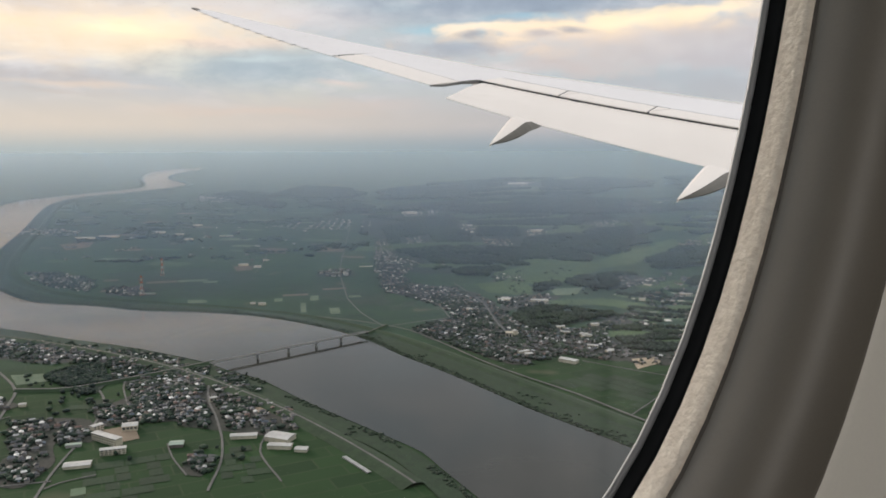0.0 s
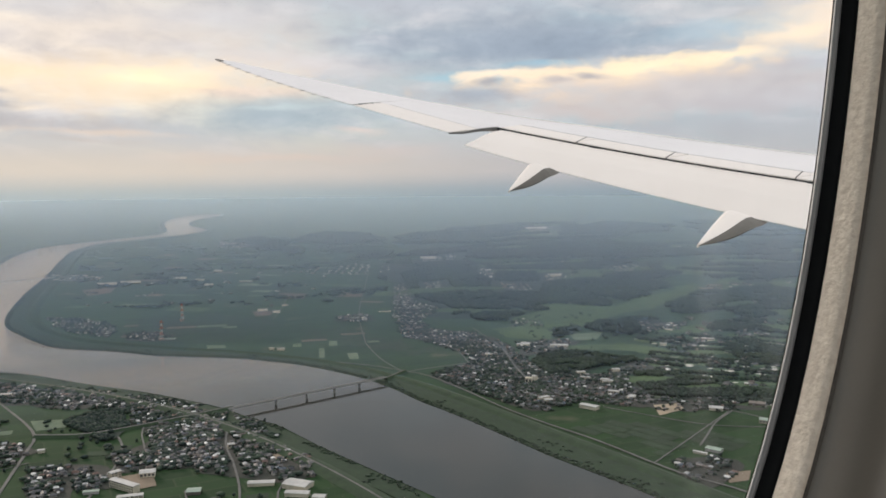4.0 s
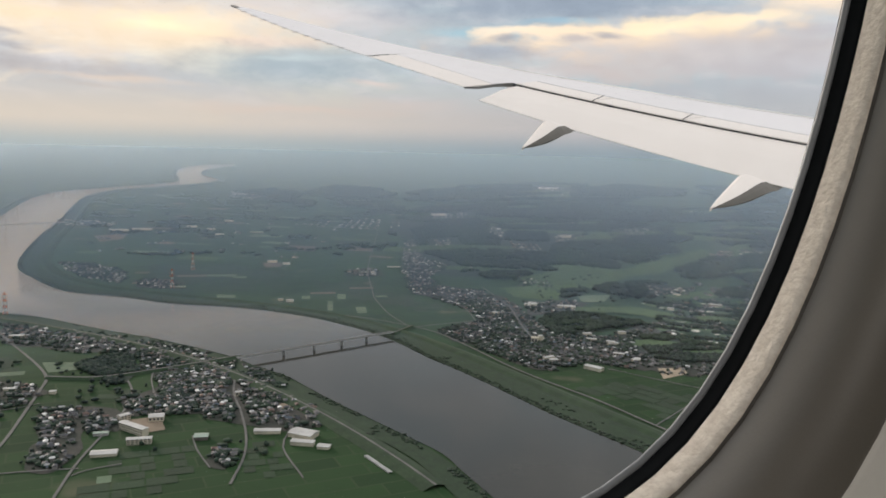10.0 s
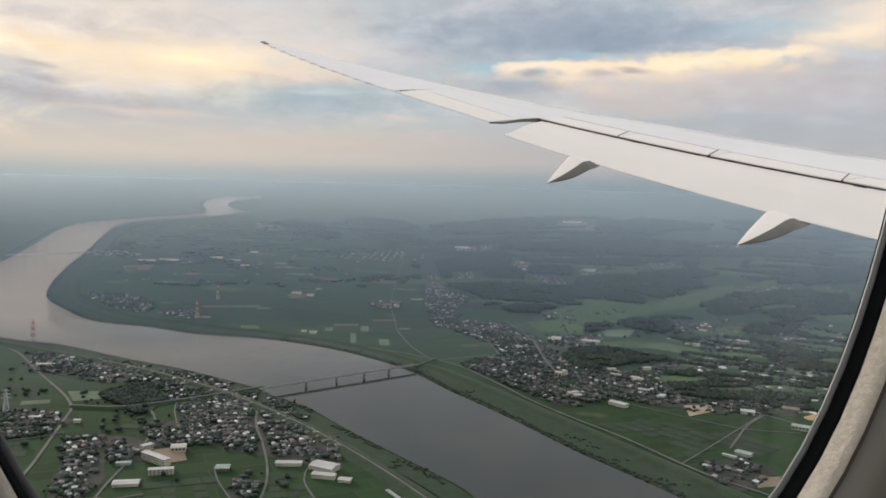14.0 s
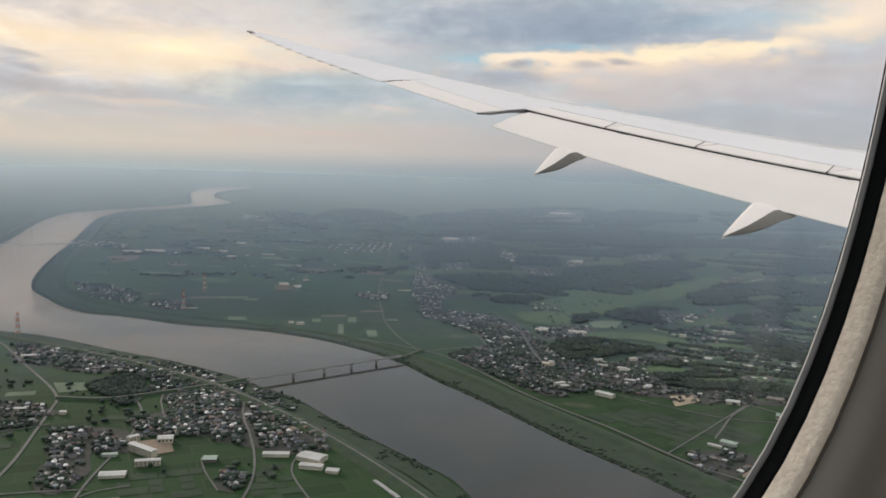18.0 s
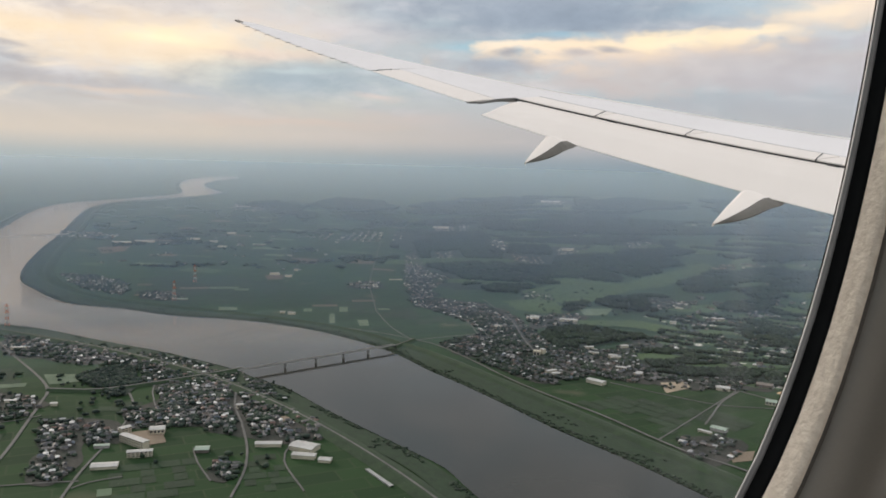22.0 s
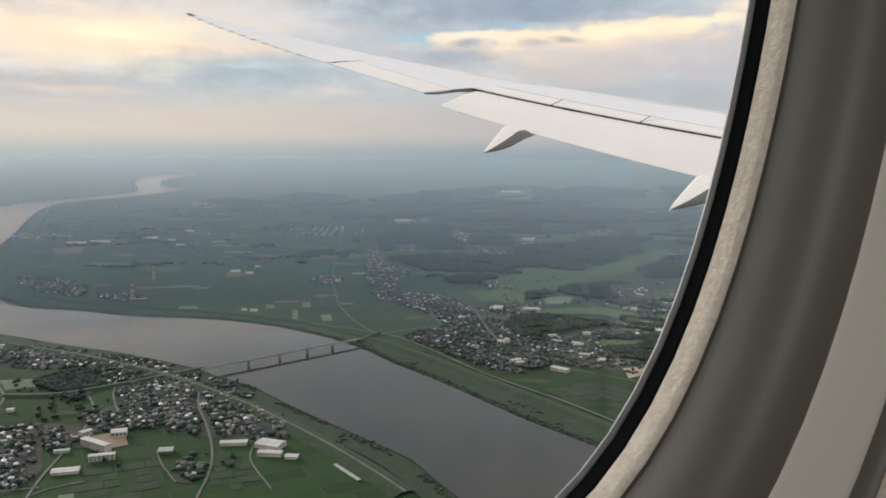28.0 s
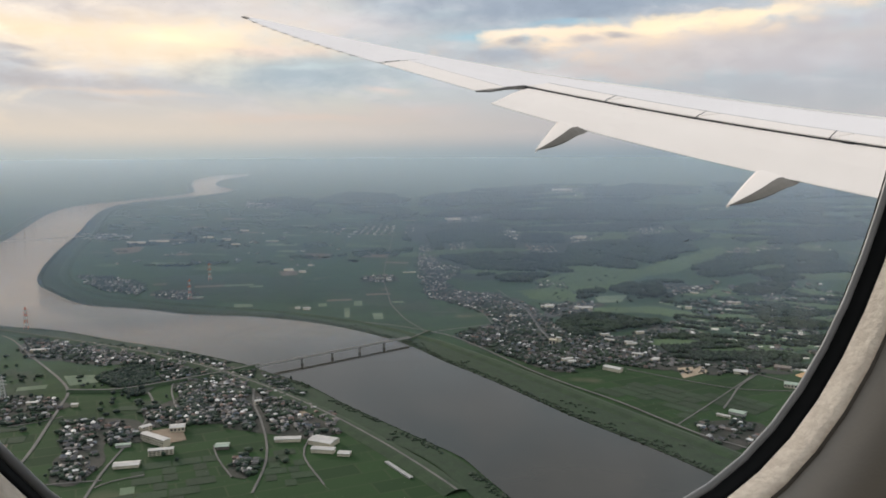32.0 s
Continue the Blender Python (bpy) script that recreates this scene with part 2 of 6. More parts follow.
    # the deck thins out overhead, where the sky is brightest
    n.plug(n.math("ADD", n.math("MULTIPLY", n.step(el, 32.0, 62.0), 0.69), 0.68), bg.inputs[1])
    out = n.add("ShaderNodeOutputWorld")
    n.plug(bg.outputs[0], out.inputs[0])


make_sky()


# ---------------------------------------------------------------- materials
def material(name, base, dark=None, rough=0.8, metal=0.0, scale=1.0, detail=5.0, grain=None, bump=0.0, per=0.0, spec=0.5,
             palette=None, island=False, wear=0.25, relief=None, stands=0.0):
    """A surface with two scales of variation; scale is in 1/m. palette: colours taken at random by thing (or by island)."""
    m = bpy.data.materials.new(name)
    m.use_nodes = True
    n = Nodes(m.node_tree)
    co = n.add("ShaderNodeTexCoord").outputs["Object"] if not island else n.add("ShaderNodeNewGeometry").outputs["Position"]
    f1 = n.noise(co, scale, detail)
    f2 = n.noise(co, (grain or scale * 9), 3)
    dark = dark or tuple(c * 0.72 for c in base)
    if palette:
        rnd = n.add("ShaderNodeNewGeometry").outputs["Random Per Island"] if island else n.add("ShaderNodeObjectInfo").outputs["Random"]
        rp = n.t.nodes.new("ShaderNodeValToRGB")
        rp.color_ramp.interpolation = "CONSTANT"
        while len(rp.color_ramp.elements) < len(palette):
            rp.color_ramp.elements.new(0.5)
        for i, (e, c) in enumerate(zip(rp.color_ramp.elements, palette)):
            e.position, e.color = i / len(palette), (*c, 1)
        n.plug(rnd, rp.inputs[0])
        a = rp.outputs[0]
        b = n.mix(1.0, a, (0.7, 0.7, 0.7), "MULTIPLY")
    else:
        a, b = base, dark
    col = n.mix(n.step(f1, 0.3, 0.7), b, a)
    col = n.mix(n.math("MULTIPLY", n.step(f2, 0.35, 0.75), wear), col, n.mix(1.0, col, (0.6, 0.6, 0.6), "MULTIPLY"))
    if stands:
        broad = n.step(n.noise(co, 0.0045, 5, 0.6), 0.45, 0.68)
        col = n.mix(n.math("MULTIPLY", broad, stands), col, (0.030, 0.054, 0.026))
    if per:
        rnd = n.add("ShaderNodeObjectInfo").outputs["Random"]
        v = n.math("ADD", n.math("MULTIPLY", rnd, 2 * per), 1 - per)
        hsv = n.add("ShaderNodeHueSaturation")
        n.plug(v, hsv.inputs["Value"])
        n.plug(col, hsv.inputs["Color"])
        col = hsv.outputs[0]
    p = n.add("ShaderNodeBsdfPrincipled")
    n.plug(col, p.inputs["Base Color"])
    n.plug(n.math("ADD", n.math("MULTIPLY", f2, 0.2), rough - 0.1, clamp=True), p.inputs["Roughness"])
    p.inputs["Metallic"].default_value = metal
    p.inputs["Specular IOR Level"].default_value = spec
    if bump:
        bp = n.add("ShaderNodeBump")
        bp.inputs["Strength"].default_value = min(1.0, bump)
        bp.inputs["Distance"].default_value = relief or (0.3 / scale if scale < 1 else 0.02)
        n.plug(f2, bp.inputs["Height"])
        n.plug(bp.outputs[0], p.inputs["Normal"])
    out = n.add("ShaderNodeOutputMaterial")
    n.plug(p.outputs[0], out.inputs[0])
    return m


wing_white = material("wing_paint", (0.85, 0.80, 0.785), (0.81, 0.765, 0.75), rough=0.45, scale=0.4, grain=3, spec=0.4, wear=0.05)
flap_white = material("flap_paint", (0.89, 0.81, 0.745), (0.86, 0.78, 0.715), rough=0.5, scale=0.5, grain=3, spec=0.4, wear=0.04)
keel_shade_grey = material("keel_shade_grey", (0.17, 0.155, 0.135), (0.14, 0.128, 0.11), rough=0.7, scale=2)
slat_sheen = material("slat_sheen", (0.92, 0.87, 0.81), rough=0.3, metal=0.0, scale=0.6, wear=0.05)
tip_brown = material("tip_brown", (0.30, 0.26, 0.23), rough=0.6, scale=2)
seam_grey = material("seam_grey", (0.55, 0.53, 0.52), rough=0.6, scale=2)
near_black = material("near_black", (0.02, 0.02, 0.022), rough=0.7, scale=3)
grey_metal = material("grey_metal", (0.22, 0.21, 0.20), rough=0.5, metal=0.3, scale=2)
black_rubber = material("black_rubber", (0.006, 0.007, 0.008), rough=0.9, scale=20, spec=0.12)
rim_grey = material("rim_grey", (0.24, 0.25, 0.26), rough=0.5, scale=20)
speckled = material("speckled_trim", (0.74, 0.67, 0.575), (0.62, 0.55, 0.465), rough=0.9, scale=420, grain=620, bump=0.5, relief=0.0012, wear=0.12)
reveal_mat = material("reveal_plastic", (0.155, 0.141, 0.118), (0.14, 0.127, 0.106), rough=0.48, scale=22, grain=1400, bump=0.1, relief=0.0004, wear=0.06)
dark_taupe = material("dark_taupe", (0.07, 0.062, 0.052), rough=0.6, scale=30, grain=900)
panel_mat = material("panel_plastic", (0.76, 0.735, 0.67), (0.72, 0.70, 0.635), rough=0.6, scale=14, grain=1200, bump=0.06, relief=0.0004, wear=0.05)
cabin_mat = material("cabin_lining", (0.22, 0.20, 0.18), rough=0.85, scale=2)
concrete = material("concrete", (0.34, 0.34, 0.33), rough=0.9, scale=0.08, grain=1.0)
bridge_mat = material("bridge_steel", (0.30, 0.31, 0.30), rough=0.7, scale=0.1, grain=1.0)
asphalt = material("asphalt", (0.125, 0.12, 0.112), (0.085, 0.083, 0.078), rough=0.9, scale=0.03, grain=0.6)
levee_mat = material("levee_grass", (0.018, 0.042, 0.014), (0.011, 0.028, 0.010), rough=0.95, scale=0.035, detail=8.0, grain=0.25)
sand_mat = material("bare_earth", (0.34, 0.27, 0.19), (0.26, 0.21, 0.15), rough=0.95, scale=0.03, grain=0.4)
yard_mat = material("brown_yard", (0.22, 0.17, 0.12), (0.18, 0.14, 0.10), rough=0.95, scale=0.03, grain=0.4)
white_roof = material("white_roof", (0.50, 0.485, 0.46), rough=0.6, scale=0.05, grain=0.6)
green_roof = material("pale_green_roof", (0.33, 0.40, 0.33), rough=0.7, scale=0.05, grain=0.6)
school_wall = material("cream_wall", (0.60, 0.54, 0.42), rough=0.8, scale=0.05, grain=0.6)
window_dark = material("window_glass_dark", (0.05, 0.06, 0.07), rough=0.25, scale=0.5)
pylon_red = material("pylon_red", (0.50, 0.16, 0.10), rough=0.7, scale=0.2)
pylon_white = material("pylon_white", (0.60, 0.60, 0.58), rough=0.7, scale=0.2)
HOUSE_WALLS = [(0.29, 0.275, 0.255), (0.20, 0.18, 0.155), (0.44, 0.42, 0.40), (0.15, 0.13, 0.115), (0.24, 0.23, 0.22), (0.20, 0.17, 0.145)]
HOUSE_ROOFS = [(0.055, 0.058, 0.066), (0.095, 0.095, 0.10), (0.042, 0.045, 0.052), (0.11, 0.09, 0.078), (0.062, 0.066, 0.076), (0.15, 0.15, 0.155),
               (0.40, 0.40, 0.40), (0.052, 0.054, 0.059), (0.15, 0.092, 0.075), (0.08, 0.105, 0.135), (0.046, 0.046, 0.05), (0.19, 0.175, 0.165), (0.08, 0.08, 0.087),
               (0.70, 0.69, 0.67), (0.055, 0.06, 0.068), (0.12, 0.117, 0.117)]
wall_mat = material("house_wall", (0.5, 0.5, 0.5), scale=0.1, grain=1.0, palette=HOUSE_WALLS)
roof_mat = material("house_roof", (0.1, 0.1, 0.1), scale=0.1, grain=1.0, palette=HOUSE_ROOFS, rough=0.7)
wall_mat_many = material("house_wall_many", (0.5, 0.5, 0.5), scale=0.1, grain=1.0, palette=HOUSE_WALLS, island=True)
roof_mat_many = material("house_roof_many", (0.1, 0.1, 0.1), scale=0.1, grain=1.0, palette=HOUSE_ROOFS, island=True, rough=0.7)
TREES = [(0.012, 0.026, 0.020), (0.016, 0.034, 0.023), (0.009, 0.021, 0.018), (0.020, 0.041, 0.024), (0.012, 0.027, 0.022)]
leaf_mat = material("tree_leaves", (0.04, 0.06, 0.03), scale=0.05, grain=0.5, palette=TREES, island=True, rough=0.95, stands=0.4)
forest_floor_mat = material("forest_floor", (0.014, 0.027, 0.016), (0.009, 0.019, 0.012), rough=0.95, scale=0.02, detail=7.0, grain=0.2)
bush_mat = material("scrub_leaves", (0.03, 0.05, 0.02), scale=0.05, grain=0.5, palette=[(0.012, 0.028, 0.012), (0.015, 0.034, 0.013), (0.010, 0.024, 0.011)], island=True, rough=0.95)
field_mat = material("paddy", (0.0115, 0.032, 0.0098), (0.0088, 0.026, 0.0076), rough=0.95, scale=0.02, grain=0.25, per=0.18)
fallow_mat = material("fallow_field", (0.13, 0.10, 0.075), (0.11, 0.085, 0.065), rough=0.95, scale=0.02, grain=0.25, per=0.2)
pale_field_mat = material("pale_field", (0.13, 0.17, 0.11), (0.08, 0.12, 0.07), rough=0.95, scale=0.02, grain=0.25, per=0.2)

meadow_mat = material("meadow", (0.050, 0.090, 0.031), (0.036, 0.068, 0.024), rough=0.95, scale=0.006, detail=6.0, grain=0.05)

town_mat = material("town_ground", (0.036, 0.034, 0.029), (0.014, 0.020, 0.013), rough=0.95, scale=0.03, detail=8.0, grain=0.2, wear=0.5)
scrub_mat = material("scrub", (0.014, 0.036, 0.012), (0.009, 0.025, 0.009), rough=0.95, scale=0.05, detail=8.0, grain=0.25, wear=0.5)


def make_ground_material():
    """Rice country: a patchwork of small parcels with lanes between, drawn out by crops and age."""
    m = bpy.data.materials.new("rice_plain")
    m.use_nodes = True
    n = Nodes(m.node_tree)
    uv = n.add("ShaderNodeUVMap")
    uv.uv_map = "plan"
    mp = n.add("ShaderNodeMapping")
    mp.inputs["Rotation"].default_value = (0, 0, radians(-24))
    n.plug(uv.outputs[0], mp.inputs[0])
    br = n.add("ShaderNodeTexBrick")
    n.plug(mp.outputs[0], br.inputs["Vector"])
    br.offset = 0.35
    br.inputs["Color1"].default_value = (0.0095, 0.028, 0.009, 1)
    br.inputs["Color2"].default_value = (0.018, 0.047, 0.0135, 1)
    br.inputs["Mortar"].default_value = (0.028, 0.044, 0.020, 1)
    br.inputs["Scale"].default_value = 1.0
    br.inputs["Mortar Size"].default_value = 1.6
    br.inputs["Brick Width"].default_value = 105.0
    br.inputs["Row Height"].default_value = 42.0
    br.inputs["Bias"].default_value = -0.1
    big = n.noise(uv.outputs[0], 0.0011, 5)
    mid = n.noise(uv.outputs[0], 0.012, 4)
    col = n.mix(n.math("MULTIPLY", n.step(big, 0.35, 0.7), 0.5), br.outputs[0], (0.030, 0.066, 0.021))
    col = n.mix(n.math("MULTIPLY", n.step(mid, 0.45, 0.8), 0.45), col, (0.015, 0.036, 0.011))
    brown = n.noise(uv.outputs[0], 0.0032, 3)
    col = n.mix(n.math("MULTIPLY", n.step(brown, 0.63, 0.72), 0.6), col, (0.12, 0.105, 0.075))
    p = n.add("ShaderNodeBsdfPrincipled")
    n.plug(col, p.inputs["Base Color"])
    p.inputs["Roughness"].default_value = 0.95
    p.inputs["Specular IOR Level"].default_value = 0.2
    out = n.add("ShaderNodeOutputMaterial")
    n.plug(p.outputs[0], out.inputs[0])
    return m


def make_water():
    m = bpy.data.materials.new("river_water")
    m.use_nodes = True
    n = Nodes(m.node_tree)
    co = n.add("ShaderNodeNewGeometry").outputs["Position"]
    silt = n.noise(co, 0.004, 5)
    fine = n.noise(co, 0.15, 4)
    p = n.add("ShaderNodeBsdfPrincipled")
    n.plug(n.mix(n.step(silt, 0.3, 0.7), (0.030, 0.030, 0.025), (0.042, 0.040, 0.033)), p.inputs["Base Color"])
    p.inputs["Roughness"].default_value = 0.09
    p.inputs["IOR"].default_value = 1.33
    p.inputs["Specular IOR Level"].default_value = 0.38
    bp = n.add("ShaderNodeBump")
    bp.inputs["Strength"].default_value = 0.04
    bp.inputs["Distance"].default_value = 1.0
    n.plug(fine, bp.inputs["Height"])
    n.plug(bp.outputs[0], p.inputs["Normal"])
    out = n.add("ShaderNodeOutputMaterial")
    n.plug(p.outputs[0], out.inputs[0])
    return m


def length(n, v):
    m = n.add("ShaderNodeVectorMath")
    m.operation = "LENGTH"
    n.plug(v, m.inputs[0])
    return m.outputs["Value"]


def make_glowing_far_water():
    """Pale far water of the backdrop; emission is painted in for mirrored sky."""
    m = bpy.data.materials.new("far_water_glow")
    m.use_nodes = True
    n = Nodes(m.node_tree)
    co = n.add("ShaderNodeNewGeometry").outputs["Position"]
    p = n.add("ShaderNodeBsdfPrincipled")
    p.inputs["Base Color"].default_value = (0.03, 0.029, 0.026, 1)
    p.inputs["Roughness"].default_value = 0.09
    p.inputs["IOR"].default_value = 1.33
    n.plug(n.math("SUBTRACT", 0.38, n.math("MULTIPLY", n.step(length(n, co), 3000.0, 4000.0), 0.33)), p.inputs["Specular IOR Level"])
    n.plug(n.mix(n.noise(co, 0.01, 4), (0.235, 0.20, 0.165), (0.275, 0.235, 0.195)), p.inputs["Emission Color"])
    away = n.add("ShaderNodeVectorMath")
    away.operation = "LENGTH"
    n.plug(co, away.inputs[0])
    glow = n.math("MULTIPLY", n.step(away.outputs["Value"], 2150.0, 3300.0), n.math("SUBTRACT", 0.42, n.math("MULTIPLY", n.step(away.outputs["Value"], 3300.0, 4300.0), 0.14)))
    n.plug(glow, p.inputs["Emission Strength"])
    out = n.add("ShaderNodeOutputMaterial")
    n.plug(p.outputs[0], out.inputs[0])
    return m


def make_pane():
    m = bpy.data.materials.new("acrylic_pane")
    m.use_nodes = True
    n = Nodes(m.node_tree)
    tr = n.add("ShaderNodeBsdfTransparent")
    tr.inputs[0].default_value = (0.97, 0.975, 0.975, 1)
    gl = n.add("ShaderNodeBsdfGlossy")
    gl.inputs["Roughness"].default_value = 0.45
    fr = n.add("ShaderNodeFresnel")
    fr.inputs[0].default_value = 1.03
    mx = n.add("ShaderNodeMixShader")
    n.plug(fr.outputs[0], mx.inputs[0])
    n.plug(tr.outputs[0], mx.inputs[1])
    n.plug(gl.outputs[0], mx.inputs[2])
    # dried streaks and dust, thickened along the forward edge to paint in glare
    co = n.add("ShaderNodeNewGeometry").outputs["Position"]
    ahead = n.add("ShaderNodeVectorMath")
    ahead.operation = "DOT_PRODUCT"
    n.plug(co, ahead.inputs[0])
    ahead.inputs[1].default_value = tuple(FWD)
    long = n.add("ShaderNodeMapping")
    long.inputs["Scale"].default_value = (1.0, 1.0, 0.12)
    n.plug(co, long.inputs[0])
    streak = n.step(n.noise(long.outputs[0], 55.0, 5, 0.6), 0.40, 0.75)
    dust = n.step(n.noise(co, 30.0, 6, 0.6), 0.35, 0.75)
    edge = n.step(ahead.outputs["Value"], 0.10, 0.225)
    glare_film = n.math("ADD", 0.001, n.math("MULTIPLY", edge, n.math("ADD", n.math("MULTIPLY", streak, 0.04), n.math("MULTIPLY", dust, 0.02))))
    tl = n.add("ShaderNodeBsdfTranslucent")
    tl.inputs[0].default_value = (0.85, 0.87, 0.9, 1)
    mx2 = n.add("ShaderNodeMixShader")
    n.plug(glare_film, mx2.inputs[0])
    n.plug(mx.outputs[0], mx2.inputs[1])
    n.plug(tl.outputs[0], mx2.inputs[2])
    out = n.add("ShaderNodeOutputMaterial")
    n.plug(mx2.outputs[0], out.inputs[0])
    return m


plain_mat, water_mat, glowing_far_water_mat, pane_mat = make_ground_material(), make_water(), make_glowing_far_water(), make_pane()


# ---------------------------------------------------------------- mesh helpers
def mesh_of(name, verts, faces, mats=(), index=None, smooth=False):
    me = bpy.data.meshes.new(name)
    me.from_pydata([tuple(v) for v in verts], [], faces)
    for m in mats:
        me.materials.append(m)
    if index is not None:
        me.polygons.foreach_set("material_index", np.asarray(index, dtype=np.int32))
    if smooth:
        me.polygons.foreach_set("use_smooth", np.ones(len(me.polygons), dtype=bool))
    me.update()
    return me


def piece(name, verts, faces, mat, parent=None, label="", smooth=False):
    ob = new(name, mesh_of(name, verts, faces, (mat,), smooth=smooth))
    if parent:
        ob.parent = parent
    return tagged(ob, label)


def box_data(sx, sy, sz, z0=0.0):
    """Corners and faces of a box standing on z0."""
    x, y = sx / 2, sy / 2
    v = [(-x, -y, z0), (x, -y, z0), (x, y, z0), (-x, y, z0), (-x, -y, z0 + sz), (x, -y, z0 + sz), (x, y, z0 + sz), (-x, y, z0 + sz)]
    f = [(0, 3, 2, 1), (4, 5, 6, 7), (0, 1, 5, 4), (1, 2, 6, 5), (2, 3, 7, 6), (3, 0, 4, 7)]
    return v, f


def loft(rings, closed=True, caps=True):
    """Faces that join rings of equal length."""
    k = len(rings[0])
    verts = [p for r in rings for p in r]
    faces = []
    for i in range(len(rings) - 1):
        for j in range(k if closed else k - 1):
            a, b = i * k + j, i * k + (j + 1) % k
            faces.append((a, b, b + k, a + k))
    if caps and closed:
        faces.append(tuple(range(k))[::-1])
        faces.append(tuple(range((len(rings) - 1) * k, len(rings) * k)))
    return verts, faces


def spline(pts, step):
    """A smooth line through the points, cut about every step metres."""
    p = np.array(pts, float)
    p = np.vstack([2 * p[0] - p[1], p, 2 * p[-1] - p[-2]])
    out = []
    for i in range(1, len(p) - 2):
        a, b, c, d = p[i - 1:i + 3]
        k = max(2, int(np.linalg.norm(c - b) / step))
        for t in np.arange(k) / k:
            out.append(0.5 * (2 * b + (c - a) * t + (2 * a - 5 * b + 4 * c - d) * t * t + (3 * b - a - 3 * c + d) * t ** 3))
    out.append(p[-2])
    return np.array(out)


def inside(pts, poly):
    """Which of the points lie in the polygon."""
    pts, poly = np.atleast_2d(np.asarray(pts, float)), np.asarray(poly, float)
    res = np.zeros(len(pts), bool)
    x, y = pts[:, 0], pts[:, 1]
    for (x0, y0), (x1, y1) in zip(poly, np.roll(poly, -1, axis=0)):
        if y0 == y1:
            continue
        res ^= ((y0 > y) != (y1 > y)) & (x < (x1 - x0) * (y - y0) / (y1 - y0) + x0)
    return res


# The far plain is drawn in towards the eye past NEAR, as a rising backdrop, so that 40 km fit into 5.
NEAR, PULL = 2600.0, 497.0


def shrink(x, y):
    """How much a place of the plain is drawn in (1 up to NEAR)."""
    r = np.hypot(x, y)
    return np.where(r > NEAR, (NEAR + PULL * np.log1p(np.maximum(r - NEAR, 0) / PULL)) / np.maximum(r, 1), 1.0)


def lay(p, z=0.0):
    """World places of plan places, z metres over the plain."""
    p = np.atleast_2d(np.asarray(p, float))
    k = shrink(p[:, 0], p[:, 1])
    return np.c_[p[:, 0] * k, p[:, 1] * k, (z - H) * k]


# ---------------------------------------------------------------- the plan of the plain
INNER_BANK = [(-3652, 15250), (-3557, 12944), (-3115, 11139), (-2550, 9788), (-2729, 8453), (-2963, 7666), (-2885, 6835), (-2578, 5859), (-2208, 4820), (-1963, 4062), (-1725, 3410), (-1562, 3059), (-1401, 2851), (-1251, 2682), (-1141, 2606), (-972, 2556), (-798, 2472), (-613, 2441), (-480, 2394), (-349, 2325), (-221, 2218), (-135, 2129), (-69, 2039), (5, 1904), (95, 1767), (203, 1583), (248, 1503), (315, 1402), (368, 1327), (418, 1239), (515, 1068)]
OUTER_BANK = [(-3810, 15907), (-4185, 14998), (-4043, 13343), (-3546, 11411), (-3084, 10036), (-2889, 9109), (-3068, 8238), (-3284, 7291), (-3176, 6535), (-2925, 5763), (-2651, 5011), (-2409, 4318), (-2192, 3645), (-1914, 2984), (-1662, 2595), (-1448, 2400), (-1297, 2314), (-1099, 2250), (-887, 2130), (-701, 2033), (-557, 1941), (-453, 1864), (-383, 1789), (-307, 1726), (-200, 1582), (-98, 1455), (-11, 1349), (37, 1287), (65, 1220), (129, 1075)]
inner, outer = spline(INNER_BANK, 40), spline(OUTER_BANK, 40)
RIVER = np.vstack([inner, outer[::-1]])


def make_ground():
    """One sheet from under the aircraft to the horizon: rings and spokes round the foot of the eye."""
    rs = np.r_[np.linspace(60, 2600, 60), 2600 + 140 * (np.exp(np.linspace(0.05, 5.6, 70)) - 1)]
    an = np.radians(np.linspace(-180, 180, 241))
    R, A = np.meshgrid(rs, an, indexing="ij")
    x, y = (R * np.sin(A)).ravel(), (R * np.cos(A)).ravel()
    pts = lay(np.c_[x, y])
    k = len(an)
    faces = [(i * k + j, i * k + j + 1, (i + 1) * k + j + 1, (i + 1) * k + j) for i in range(len(rs) - 1) for j in range(k - 1)]
    faces = [f[::-1] for f in faces]
    verts = [tuple(v) for v in pts] + [(0, 0, -H)]
    c = len(verts) - 1
    faces += [(c, j, j + 1)[::-1] for j in range(k - 1)]
    me = mesh_of("ground", verts, faces, (plain_mat,), smooth=True)
    if me.polygons[0].normal.z < 0:
        me.flip_normals()
    uv = me.uv_layers.new(name="plan")
    idx = np.zeros(len(me.loops), dtype=np.int32)
    me.loops.foreach_get("vertex_index", idx)
    plan = np.vstack([np.c_[x, y], [[0, 0]]])
    uv.data.foreach_set("uv", plan[idx].astype(np.float32).ravel())
    me.normals_split_custom_set_from_vertices([(0, 0, 1)] * len(me.vertices))
    return tagged(new("ground", me), "flat green rice plain reaching to the hazy horizon", "ground", kind="structure")


ground = make_ground()


def resample(line, k):
    s = np.r_[0, np.cumsum(np.hypot(*np.diff(line, axis=0).T))]
    t = np.linspace(0, s[-1], k)
    return np.c_[np.interp(t, s, line[:, 0]), np.interp(t, s, line[:, 1])]


